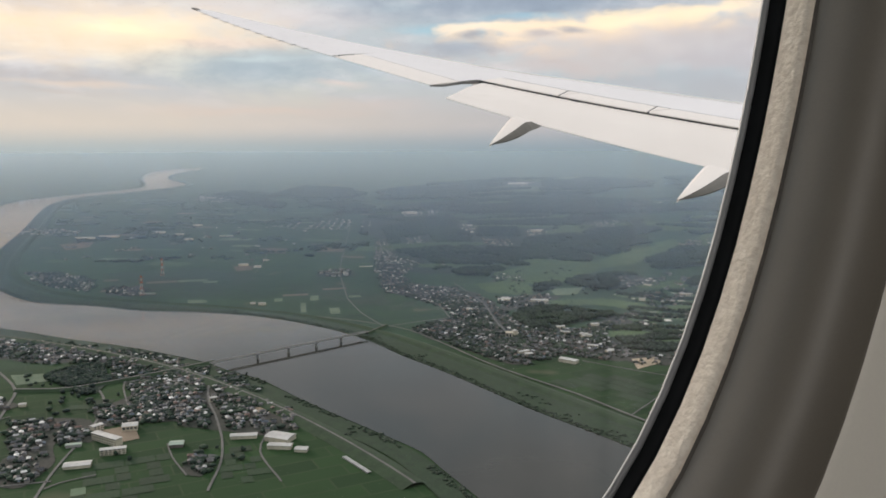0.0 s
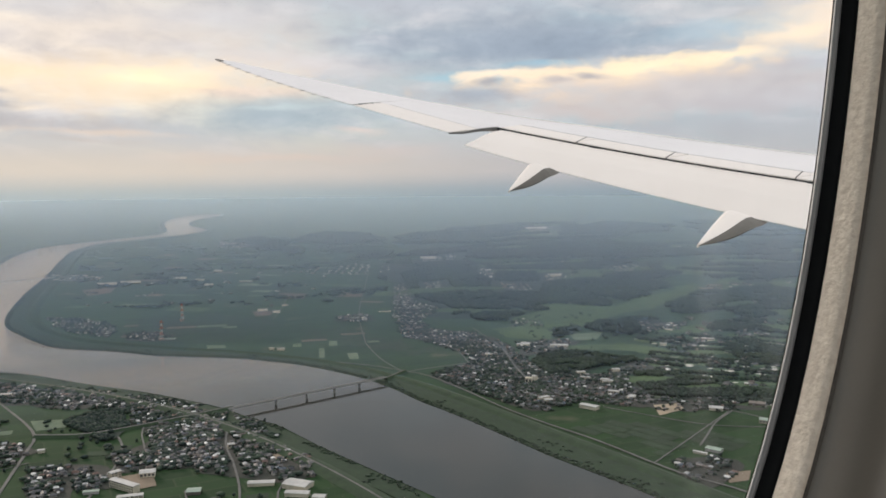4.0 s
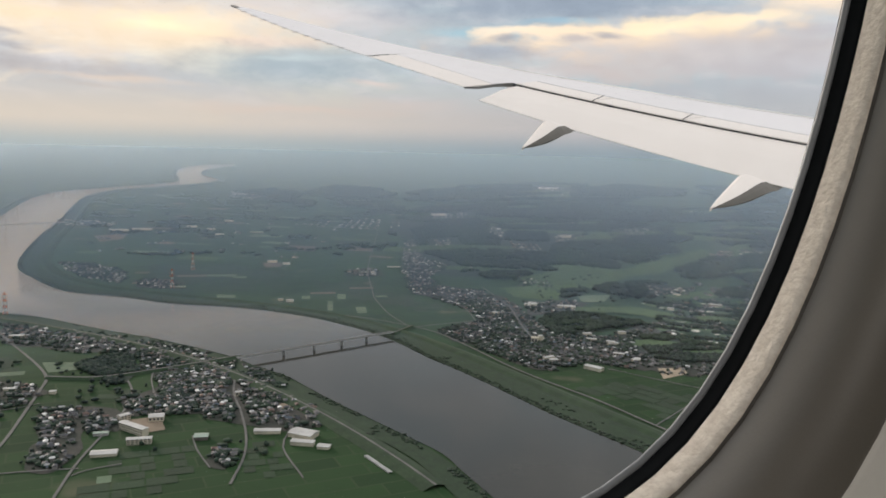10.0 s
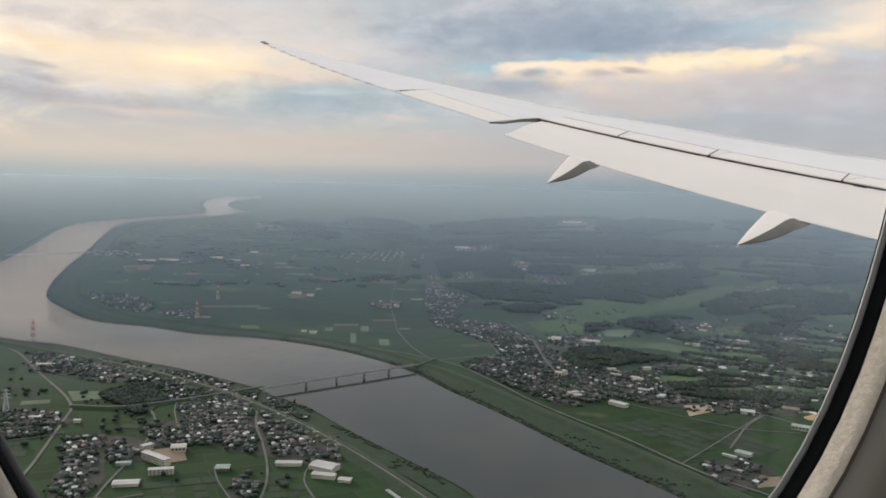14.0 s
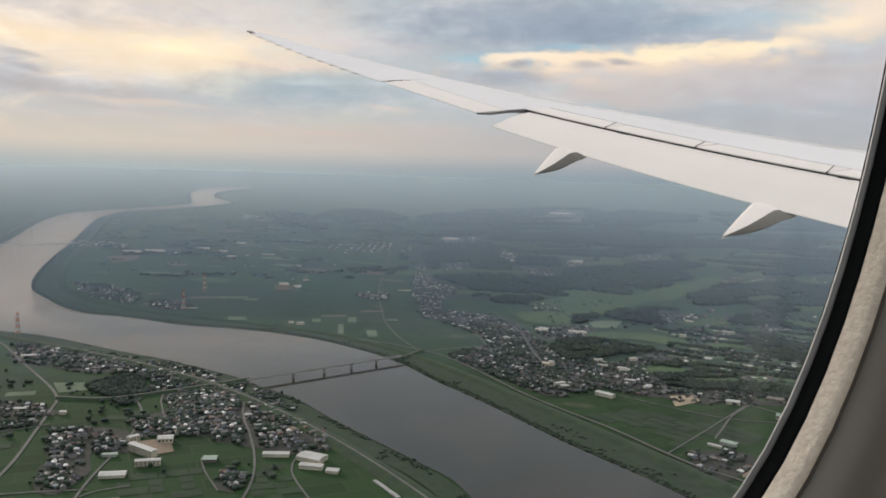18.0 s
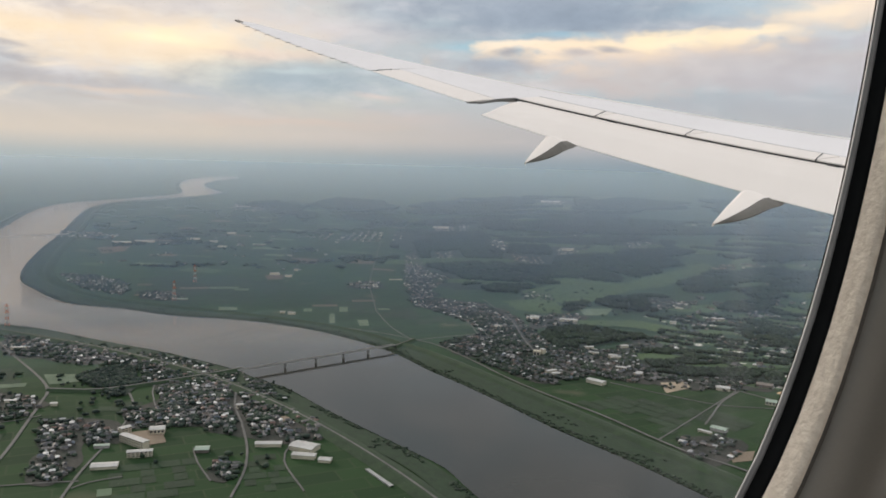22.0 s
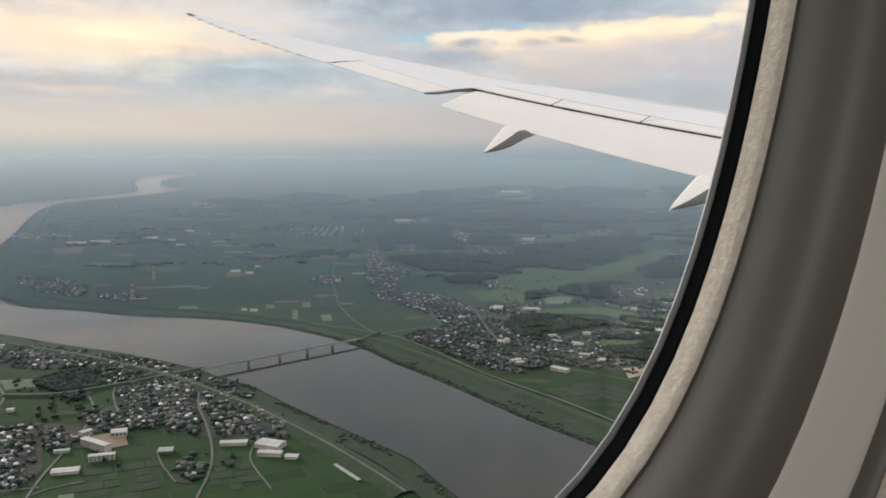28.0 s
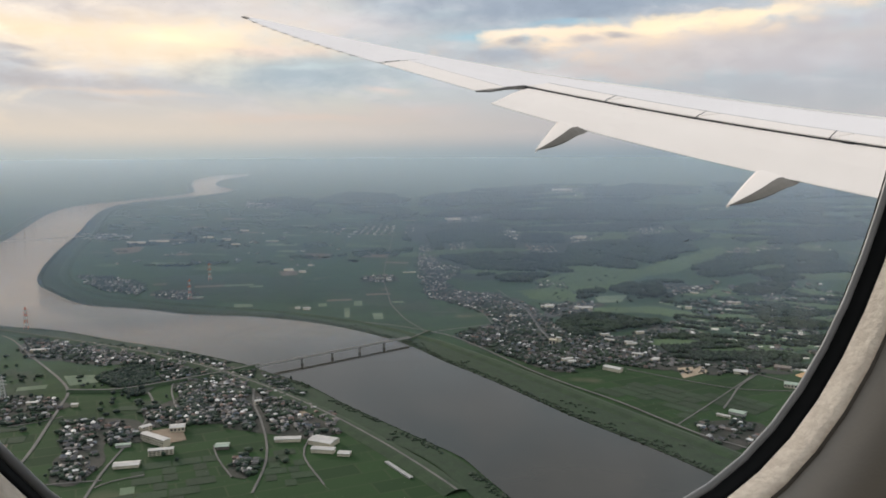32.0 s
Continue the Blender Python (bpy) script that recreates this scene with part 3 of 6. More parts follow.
def make_river():
    """The bed in strips from bank to bank; where the plain becomes a backdrop, so does the water."""
    near, far = [], []
    a, b = inner, outer
    va, vb = lay(a, 1.2), lay(b, 1.2)
    pts = np.vstack([va, vb])
    na = len(a)
    i = j = 0
    while i < na - 1 or j < len(b) - 1:
        if j == len(b) - 1 or (i < na - 1 and np.hypot(*(a[i + 1] - b[j])) < np.hypot(*(a[i] - b[j + 1]))):
            tri, mid = (i, i + 1, na + j), (a[i] + a[i + 1] + b[j]) / 3
            i += 1
        else:
            tri, mid = (i, na + j + 1, na + j), (a[i] + b[j] + b[j + 1]) / 3
            j += 1
        p, q, r = (pts[k] for k in tri)
        if np.cross(q - p, r - p)[2] < 0:
            tri = tri[::-1]
        (far if np.hypot(*mid) > 2250 else near).append(tri)
    obs = []
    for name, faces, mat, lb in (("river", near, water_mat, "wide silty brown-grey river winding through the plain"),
                                 ("backdrop_river", far, glowing_far_water_mat, "far bend of the river with a pale glow painted in")):
        used = sorted({k for f in faces for k in f})
        at = {k: n for n, k in enumerate(used)}
        me = mesh_of(name, pts[used], [tuple(at[k] for k in f) for f in faces], (mat,), smooth=True)
        if faces:
            me.normals_split_custom_set_from_vertices([(0, 0, 1)] * len(me.vertices))   # water lies level
        obs.append(tagged(new(name, me), lb, "river", kind="structure"))
    return obs


make_river()


def strip(name, line, profile, mat, parent=None, label="", z=0.0):
    """A band along a plan line; profile: pairs of offset to the right and height."""
    d = np.gradient(line, axis=0)
    d /= np.maximum(np.hypot(d[:, 0], d[:, 1])[:, None], 1e-9)
    right = np.c_[d[:, 1], -d[:, 0]]
    rings = []
    for p, n in zip(line, right):
        rings.append([tuple(lay(p + n * o, z + h)[0]) for o, h in profile])
    v, f = loft(rings, closed=False, caps=False)
    me = mesh_of(name, v, f, (mat,))
    if len(me.polygons) and np.mean([q.normal.z for q in me.polygons]) < 0:
        me.flip_normals()
    ob = new(name, me)
    if parent:
        ob.parent = parent
    return tagged(ob, label)


def patch(name, pts, mat, z=0.6, parent=ground, label=""):
    """A flat parcel of the plain."""
    v = [tuple(q) for q in lay(pts, z)]
    me = mesh_of(name, v, [tuple(range(len(v)))], (mat,))
    if me.polygons[0].normal.z < 0:
        me.flip_normals()
    ob = new(name, me)
    ob.parent = parent
    return tagged(ob, label)



# ---------------------------------------------------------------- banks, levees, roads
def shift(line, off):
    """The line moved to its right."""
    d = np.gradient(line, axis=0)
    d /= np.maximum(np.hypot(d[:, 0], d[:, 1])[:, None], 1e-9)
    return line + np.c_[d[:, 1], -d[:, 0]] * off


def smooth(line, k=9):
    pad = np.vstack([np.repeat(line[:1], k, 0), line, np.repeat(line[-1:], k, 0)])
    ker = np.ones(2 * k + 1) / (2 * k + 1)
    return np.c_[np.convolve(pad[:, 0], ker, "valid"), np.convolve(pad[:, 1], ker, "valid")]


SIDE_IN = -1 if inside([shift(inner, 30)[len(inner) // 2]], RIVER)[0] else 1
SIDE_OUT = -1 if inside([shift(outer, 30)[len(outer) // 2]], RIVER)[0] else 1
LEVEE = [(-24, 0.3), (-8, 5.5), (-4, 6.0), (4, 6.0), (8, 5.5), (24, 0.3)]
for line, side, off in ((inner, SIDE_IN, 95), (outer, SIDE_OUT, 62)):
    crest = smooth(shift(smooth(line, 5), side * off), 6)
    bank = strip("levee", crest, LEVEE, levee_mat, label="")
    tagged(bank, "grassy river levee with a track on its crest", "levee", kind="structure")
    if line is outer:
        strip("track", crest, [(-2.2, 6.25), (2.2, 6.25)], asphalt, bank, "pale gravel track")
    # rough grass between the water and the levee
    rough = strip("foreland", smooth(shift(line, side * off * 0.42), 2), [(-off * 0.42 + 4, 1.9), (off * 0.4, 1.9)], scrub_mat)
    tagged(rough, "rough dark grass between river and levee", "grass", kind="structure")


ROADLINES = []


def road(pts, wide, label="narrow grey country road", z=1.4):
    ROADLINES.append(spline(pts, 12))
    r = strip("road", spline(pts, 25), [(-wide * 0.23 - 0.6, z - 0.6), (-wide * 0.23, z), (wide * 0.23, z), (wide * 0.23 + 0.6, z - 0.6)], asphalt)
    if z > 4:
        strip("embankment", spline(pts, 25), [(-wide * 0.23 - 9, 0.4), (-wide * 0.23 - 0.5, z - 0.5), (wide * 0.23 + 0.5, z - 0.5), (wide * 0.23 + 9, 0.4)], levee_mat, r, "grassy road embankment")
    return tagged(r, label, "road", kind="structure")


road([(-682, 1145), (-692, 1224), (-711, 1329), (-747, 1468), (-779, 1589), (-804, 1670), (-870, 1769), (-1032, 1965), (-1164, 2131), (-1229, 2192)], 11, "grey two-lane road through the fields")
road([(-804, 1670), (-698, 1674), (-599, 1737), (-517, 1802), (-439, 1871)], 11, "road that rises to the river bridge", 6.0)
road([(632, 1175), (539, 1316), (488, 1368), (440, 1444), (364, 1582), (279, 1706), (204, 1829), (120, 2000), (35, 2152), (-37, 2223), (-147, 2302), (-306, 2379), (-459, 2465)], 9, "grey road along the foot of the levee", 2.6)
road([(-37, 2209), (35, 2255), (152, 2316)], 8)
road([(152, 2316), (130, 2480), (76, 2626)], 6)
road([(-37, 2209), (-110, 2393), (-170, 2634)], 6)
road([(206, 2891), (243, 2703), (275, 2503), (282, 2283), (297, 2087)], 8, "grey town street")
road([(436, 1828), (537, 1742), (638, 1672), (751, 1653)], 5, "pale field lane")
road([(-288, 1156), (-292, 1264), (-311, 1365), (-347, 1482), (-389, 1600), (-417, 1740), (-431, 1857)], 7, "grey town street")
road([(-182, 1184), (-235, 1306), (-237, 1400)], 5)
road([(-334, 1215), (-378, 1294), (-401, 1352)], 4, "pale field lane")
road([(-546, 1583), (-584, 1678), (-599, 1737)], 5, "grey town street")
road([(-170, 2634), (-234, 3221), (-260, 3929), (-290, 4857)], 6, "straight pale field road")
road([(440, 1444), (543, 1568), (715, 1778)], 5, "pale field lane")
road([(-818, 1452), (-769, 1479), (-740, 1509)], 4, "pale field lane")
road([(-536, 1177), (-520, 1200), (-477, 1226)], 4, "pale field lane")
road([(-567, 3153), (-585, 3499), (-627, 3879)], 6, "pale straight field road")

# ---------------------------------------------------------------- fields as parcels
def parcels(poly, turn, w, h, gap, mats, limit, z=0.7):
    """Parcels of w by h metres on a turned grid inside the polygon."""
    poly = np.array(poly, float)
    c, s = math.cos(radians(turn)), math.sin(radians(turn))
    m = np.array([[c, s], [-s, c]])
    q = poly @ m.T
    n = 0
    for v in np.arange(q[:, 1].min(), q[:, 1].max(), h):
        off = rng.uniform(0, w)
        for u in np.arange(q[:, 0].min() - off, q[:, 0].max(), w):
            ww = w * rng.choice((0.5, 1.0, 1.0))
            cs = np.array([(u + gap, v + gap), (u + ww - gap, v + gap), (u + ww - gap, v + h - gap), (u + gap, v + h - gap)])
            pl = cs @ m
            if n < limit and inside(pl, poly).all():
                patch("field", pl, rng.choices(mats, (8, 0.25, 0.2))[0], z)
                n += 1


FM = (field_mat, fallow_mat, pale_field_mat)
parcels([(-1061, 1710), (-1072, 1908), (-968, 1867), (-835, 1692), (-766, 1473), (-721, 1277), (-726, 1162)], 20, 62, 34, 1.5, FM, 40)
parcels([(285, 1671), (407, 1788), (523, 1696), (726, 1621), (667, 1483), (567, 1505), (478, 1466), (407, 1572)], -52, 70, 30, 1.4, FM, 60)
parcels([(-530, 1245), (-404, 1343), (-324, 1194), (-377, 1092), (-517, 1082)], 20, 48, 30, 1.5, FM, 24)
parcels([(-321, 1364), (-250, 1357), (-198, 1226), (-213, 1161), (-263, 1157), (-300, 1240)], 15, 40, 26, 1.2, FM, 14)
parcels([(-724, 1546), (-588, 1637), (-545, 1547), (-685, 1508)], 5, 46, 30, 1.5, FM, 14)
parcels([(-425, 2691), (-221, 2577), (-49, 2386), (139, 2375), (111, 2539), (-40, 2758), (-192, 2960), (-470, 2970)], 12, 90, 40, 2.0, FM, 44)
parcels([(-1043, 2742), (-720, 2639), (-443, 2688), (-523, 3162), (-878, 3397), (-1237, 3316)], 12, 110, 45, 2.0, FM, 60)

# single parcels that stand out
patch("field", [(-695, 2634), (-633, 2634), (-620, 2587), (-678, 2577)], pale_field_mat, 1.0, label="pale netted field")
patch("field", [(-413, 2642), (-385, 2647), (-377, 2589), (-404, 2585)], pale_field_mat, 1.0, label="pale netted field")
patch("field", [(-298, 2682), (-270, 2687), (-261, 2599), (-288, 2594)], pale_field_mat, 1.0, label="pale netted field")
patch("field", [(-219, 2477), (-186, 2483), (-175, 2391), (-204, 2387)], pale_field_mat, 1.0, label="pale netted field")
patch("field", [(-317, 2561), (-299, 2564), (-281, 2416), (-298, 2414)], pale_field_mat, 1.0, label="pale netted field")
patch("field", [(-869, 1789), (-795, 1798), (-748, 1747), (-820, 1711)], pale_field_mat, 1.0, label="pale sports field")
patch("field", [(-202, 2271), (-141, 2222), (-87, 2162), (-134, 2116), (-187, 2202)], sand_mat, 1.0, label="bare sandy river bank")
patch("field", [(-543, 1425), (-489, 1449), (-458, 1380), (-499, 1354)], yard_mat, 1.0, label="brown school yard")
patch("field", [(-690, 3350), (-610, 3360), (-590, 3250), (-650, 3220)], fallow_mat, 1.0, label="reddish fallow field")
patch("field", [(-680, 3931), (-536, 3902), (-524, 3718), (-632, 3732)], fallow_mat, 1.0, label="reddish fallow field")
patch("field", [(-407, 4002), (-260, 3929), (-261, 3762), (-383, 3772)], fallow_mat, 1.0, label="reddish fallow field")
patch("field", [(557, 1837), (621, 1849), (618, 1798), (546, 1751)], sand_mat, 1.0, label="bare building plot")
patch("field", [(555, 1387), (605, 1397), (581, 1350), (542, 1339)], yard_mat, 1.0, label="brown bare plot")
patch("field", [(-374, 2377), (-321, 2361), (-315, 2323), (-368, 2338)], levee_mat, 1.0, label="grassy bank")
patch("field", [(-1717, 4133), (-1585, 4253), (-1523, 4010), (-1591, 3896)], fallow_mat, 1.0, label="fallow field")
patch("field", [(533, 2752), (656, 2773), (608, 2646), (530, 2634)], pale_field_mat, 1.0, label="pale meadow")
patch("field", [(-283, 1531), (-258, 1551), (-247, 1508), (-270, 1496)], yard_mat, 1.0, label="brown yard")

# ---------------------------------------------------------------- woods
WOODS = []
WOODS.append([(-247, 4838), (-152, 5456), (267, 5731), (452, 5267), (838, 5467), (1389, 5342), (1504, 4681), (1193, 3866), (1012, 3559), (890, 3583), (825, 3783), (798, 3403), (786, 3226), (649, 3255), (511, 3271), (421, 3356), (397, 3059), (195, 3059), (110, 3149), (20, 3381), (-26, 3590), (-93, 4202)])
WOODS.append([(674, 2975), (822, 3113), (902, 3004), (876, 2810), (741, 2716), (662, 2816)])
WOODS.append([(1147, 3506), (1302, 3742), (1540, 3945), (1906, 4068), (1844, 3650), (1596, 3192), (1310, 3053), (1259, 3208), (1070, 3121), (979, 3209)])
WOODS.append([(1485, 4568), (1902, 5184), (2445, 5592), (2793, 5341), (2456, 4560), (1791, 4211), (1600, 4347)])
WOODS.append([(396, 2405), (499, 2470), (621, 2392), (635, 2261), (526, 2199), (439, 2155), (360, 2151), (344, 2256)])
WOODS.append([(596, 2176), (674, 2136), (757, 2086), (768, 1976), (873, 1936), (818, 1871), (701, 1849), (626, 1907), (566, 1941), (547, 2031)])
WOODS.append([(-759, 1783), (-741, 1875), (-676, 1832), (-626, 1716), (-655, 1662), (-732, 1695)])
WOODS.append([(-1701, 7806), (-1576, 8372), (-1067, 7058), (-758, 6181), (-1099, 6324)])
WOODS.append([(-1127, 7662), (-1073, 9125), (-533, 8755), (-340, 7557), (-751, 7282)])
WOODS.append([(-663, 6449), (-411, 6805), (-192, 6299), (-390, 5814)])
WOODS.append([(-206, 8136), (500, 9575), (1650, 10931), (2804, 10909), (3089, 9408), (1742, 7819), (594, 7314), (-27, 7109)])
WOODS.append([(-169, 5994), (567, 6966), (1655, 7424), (2240, 6794), (3162, 7256), (3805, 6926), (3258, 5917), (2092, 5712), (1266, 5647), (465, 5669)])
WOODS.append([(499, 2909), (553, 2977), (553, 2840), (501, 2687), (464, 2720)])
WOODS.append([(969, 2541), (1227, 2670), (1298, 2507), (1161, 2265), (1005, 2244), (937, 2361)])
WOODS.append([(1078, 2954), (1329, 2998), (1402, 2794), (1321, 2666), (1179, 2738), (1042, 2796)])
WOODS.append([(748, 2474), (893, 2431), (865, 2351), (733, 2362)])
WOODS.append([(1009, 2179), (1178, 2267), (1054, 1908), (932, 1943)])
WOODS.append([(-791, 2003), (-720, 1965), (-707, 1900), (-772, 1936)])
WOODS.append([(4012, 11050), (5174, 11028), (5505, 10058), (4475, 8160), (3504, 8053), (3020, 8632)])
TOWNS = []
TOWNS.append(([(-948, 2094), (-862, 2067), (-683, 1982), (-549, 1915), (-446, 1835), (-347, 1739), (-274, 1612), (-199, 1490), (-177, 1406), (-258, 1398), (-318, 1393), (-372, 1447), (-472, 1463), (-551, 1446), (-603, 1552), (-557, 1582), (-584, 1695), (-638, 1760), (-700, 1880), (-851, 1909)], 17, 22))
TOWNS.append(([(-1150, 2161), (-962, 2092), (-771, 1936), (-810, 1877), (-924, 1916), (-1053, 1968)], 17, 10))
TOWNS.append(([(-725, 1477), (-649, 1501), (-556, 1430), (-547, 1372), (-599, 1362), (-562, 1266), (-573, 1192), (-628, 1236), (-657, 1334)], 17, 20))
TOWNS.append(([(-946, 1617), (-814, 1632), (-764, 1553), (-890, 1522)], 18, 20))
TOWNS.append(([(-885, 1512), (-784, 1522), (-756, 1497), (-854, 1458)], 17, 20))
TOWNS.append(([(-352, 1288), (-313, 1312), (-295, 1264), (-301, 1213), (-340, 1246)], 18, 12))
TOWNS.append(([(-569, 1723), (-433, 1807), (-377, 1601), (-356, 1465), (-480, 1485), (-535, 1584)], 17, 15))
TOWNS.append(([(-49, 2735), (40, 2884), (200, 2800), (284, 2632), (316, 2425), (358, 2157), (439, 2155), (557, 2133), (566, 1941), (566, 1843), (470, 1832), (386, 1879), (293, 1803), (233, 1852), (135, 2007), (35, 2179), (170, 2326), (127, 2497), (19, 2665)], 16, -35))
TOWNS.append(([(-114, 4197), (-70, 4258), (-10, 3594), (92, 3365), (24, 3065), (40, 2861), (-55, 2734), (-101, 3249)], 19, -30))
TOWNS.append(([(336, 2621), (518, 2651), (487, 2485), (334, 2428)], 22, -30))
TOWNS.append(([(555, 1899), (716, 1888), (852, 1856), (792, 1778), (678, 1783), (556, 1787)], 24, -30))
TOWNS.append(([(482, 1451), (580, 1475), (599, 1432), (547, 1339), (503, 1326), (468, 1374)], 20, -45))
TOWNS.append(([(-1499, 3257), (-1336, 3213), (-1141, 3035), (-1055, 2785), (-1222, 2886), (-1380, 3055)], 19, 5))
TOWNS.append(([(-1058, 2881), (-914, 2896), (-843, 2745), (-954, 2714)], 20, 5))
TOWNS.append(([(-324, 3203), (-199, 3228), (-179, 3092), (-287, 3057)], 34, 0))
TOWNS.append(([(394, 3071), (497, 3027), (455, 2889), (354, 2917)], 30, 0))
TOWNS.append(([(-2312, 4897), (-1856, 4796), (-1777, 4551), (-2125, 4568)], 45, 0))
TOWNS.append(([(-841, 4851), (-398, 5372), (-123, 5082), (-280, 4700)], 60, 0))
TOWNS.append(([(22, 5733), (325, 6080), (261, 5599), (61, 5488)], 40, 0))
TOWNS.append(([(538, 2181), (665, 2301), (660, 2224), (570, 2122)], 22, 0))
TOWNS.append(([(869, 2963), (1010, 2942), (940, 2789), (844, 2804)], 30, 0))
TOWNS.append(([(-1907, 7786), (-1480, 7316), (-1471, 6797), (-1723, 7039)], 60, 0))
TOWNS.append(([(419, 5077), (462, 4766), (419, 4468), (376, 4741)], 34, 0))
TOWNS.append(([(1383, 9837), (1730, 10033), (1562, 9046), (1252, 8886)], 90, 10))
TOWNS.append(([(1456, 4026), (1771, 4163), (1695, 3980), (1395, 3854)], 50, 5))
TOWNS.append(([(1228, 4989), (1450, 5152), (1375, 4816), (1176, 4704)], 50, 5))
TOWNS.append(([(36, 4236), (144, 4315), (152, 4077), (49, 4006)], 40, 5))
TOWNS.append(([(748, 4642), (899, 4742), (835, 4397), (713, 4315)], 34, 0))
TOWNS.append(([(442, 4221), (619, 4195), (566, 3919), (427, 3927)], 40, 0))


def ico():
    t = (1 + 5 ** 0.5) / 2
    v = np.array([(-1, t, 0), (1, t, 0), (-1, -t, 0), (1, -t, 0), (0, -1, t), (0, 1, t), (0, -1, -t), (0, 1, -t), (t, 0, -1), (t, 0, 1), (-t, 0, -1), (-t, 0, 1)])
    f = np.array([(0, 11, 5), (0, 5, 1), (0, 1, 7), (0, 7, 10), (0, 10, 11), (1, 5, 9), (5, 11, 4), (11, 10, 2), (10, 7, 6), (7, 1, 8),
                  (3, 9, 4), (3, 4, 2), (3, 2, 6), (3, 6, 8), (3, 8, 9), (4, 9, 5), (2, 4, 11), (6, 2, 10), (8, 6, 7), (9, 8, 1)])
    return v / np.linalg.norm(v[0]), f


def big_mesh(name, verts, faces, mats, index=None):
    """A mesh straight from arrays of triangles or quads."""
    me = bpy.data.meshes.new(name)
    k = faces.shape[1]
    me.vertices.add(len(verts))
    me.vertices.foreach_set("co", verts.astype(np.float32).ravel())
    me.loops.add(faces.size)
    me.loops.foreach_set("vertex_index", faces.astype(np.int32).ravel())
    me.polygons.add(len(faces))
    me.polygons.foreach_set("loop_start", np.arange(0, faces.size, k, dtype=np.int32))
    me.polygons.foreach_set("loop_total", np.full(len(faces), k, dtype=np.int32))
    for m in mats:
        me.materials.append(m)
    if index is not None:
        me.polygons.foreach_set("material_index", index.astype(np.int32))
    me.update(calc_edges=True)
    me.validate()
    return me


def crowns(name, plan, size, tall, label, base=0.0, mat=None):
    """Tree crowns as uneven clumps, two to a tree, joined."""
    v0, f0 = ico()
    n = len(plan)
    k = shrink(plan[:, 0], plan[:, 1])[:, None, None]
    jit = 1 + nrg.uniform(-0.32, 0.32, (n, 12, 1))
    big = size * nrg.choice((0.36, 0.48, 0.58, 0.72, 0.95), n)
    sc = np.stack([big * nrg.uniform(0.85, 1.15, n), big * nrg.uniform(0.85, 1.15, n), tall * nrg.uniform(0.32, 0.6, n)], 1)[:, None, :]
    local = v0[None] * jit * sc
    local[:, :, 2] += (tall * 0.5 + base) * nrg.uniform(0.8, 1.1, n)[:, None] if np.isscalar(tall) else (tall * 0.5)[:, None] + base
    world = np.concatenate([plan[:, None, :] + local[:, :, :2], local[:, :, 2:] - H], axis=2) * k
    faces = (f0[None] + 12 * np.arange(n)[:, None, None]).reshape(-1, 3)
    ob = new(name, big_mesh(name, world.reshape(-1, 3), faces, (mat or leaf_mat,)))
    return tagged(ob, label, "trees", kind="stuff")


def off_roads(p, clear):
    """The places that stand clear of every road."""
    lines = np.vstack([q for q in ROADLINES if np.hypot(*q.mean(0)) < 3200])
    ok = np.ones(len(p), bool)
    for i in range(0, len(p), 3000):
        q = p[i:i + 3000]
        ok[i:i + 3000] = (np.hypot(q[:, None, 0] - lines[None, :, 0], q[:, None, 1] - lines[None, :, 1]) > clear).all(1)
    return p[ok]


def fill(poly, gap, jitter=0.5):
    """Places about every gap metres inside the polygon."""
    poly = np.array(poly, float)
    lo, hi = poly.min(0), poly.max(0)
    gx, gy = np.meshgrid(np.arange(lo[0], hi[0], gap), np.arange(lo[1], hi[1], gap))
    p = np.c_[gx.ravel(), gy.ravel()] + nrg.uniform(-jitter * gap, jitter * gap, (gx.size, 2))
    return p[inside(p, poly)]


def ragged(poly, amount):
    """The outline with bays and spurs."""
    line = spline(list(poly) + [poly[0]], max(15.0, amount * 0.7))[:-1]
    out = []
    for p in line:
        a = noise.noise((p[0] / (amount * 5), p[1] / (amount * 5), 3.0))
        b = noise.noise((p[0] / (amount * 5), p[1] / (amount * 5), 9.0))
        out.append((p[0] + a * amount * 2.2, p[1] + b * amount * 2.2))
    return out


def clearings(poly, many, r):
    """Long irregular meadows inside a wood."""
    lo, hi = np.min(poly, axis=0), np.max(poly, axis=0)
    out = []
    for _ in range(400):
        c = nrg.uniform(lo, hi)
        if len(out) >= many or not inside([c], np.array(poly))[0]:
            continue
        a, la, lb = nrg.normal(0.1, 0.5), r * nrg.uniform(0.03, 0.09), r * nrg.uniform(0.012, 0.028)
        u, v = np.array([math.cos(a), math.sin(a)]), np.array([-math.sin(a), math.cos(a)])
        ring = [c + u * la * math.cos(t) * (1 + 0.35 * noise.noise((c[0], math.cos(t) * 1.5, math.sin(t)))) +
                v * (lb * math.sin(t) * (1 + 0.5 * noise.noise((c[1], math.cos(t) * 2, math.sin(t)))) + 0.4 * lb * math.sin(2.2 * math.cos(t) + c[0])) for t in np.linspace(0, 2 * math.pi, 25)[:-1]]
        out.append(np.array(ring))
    return out


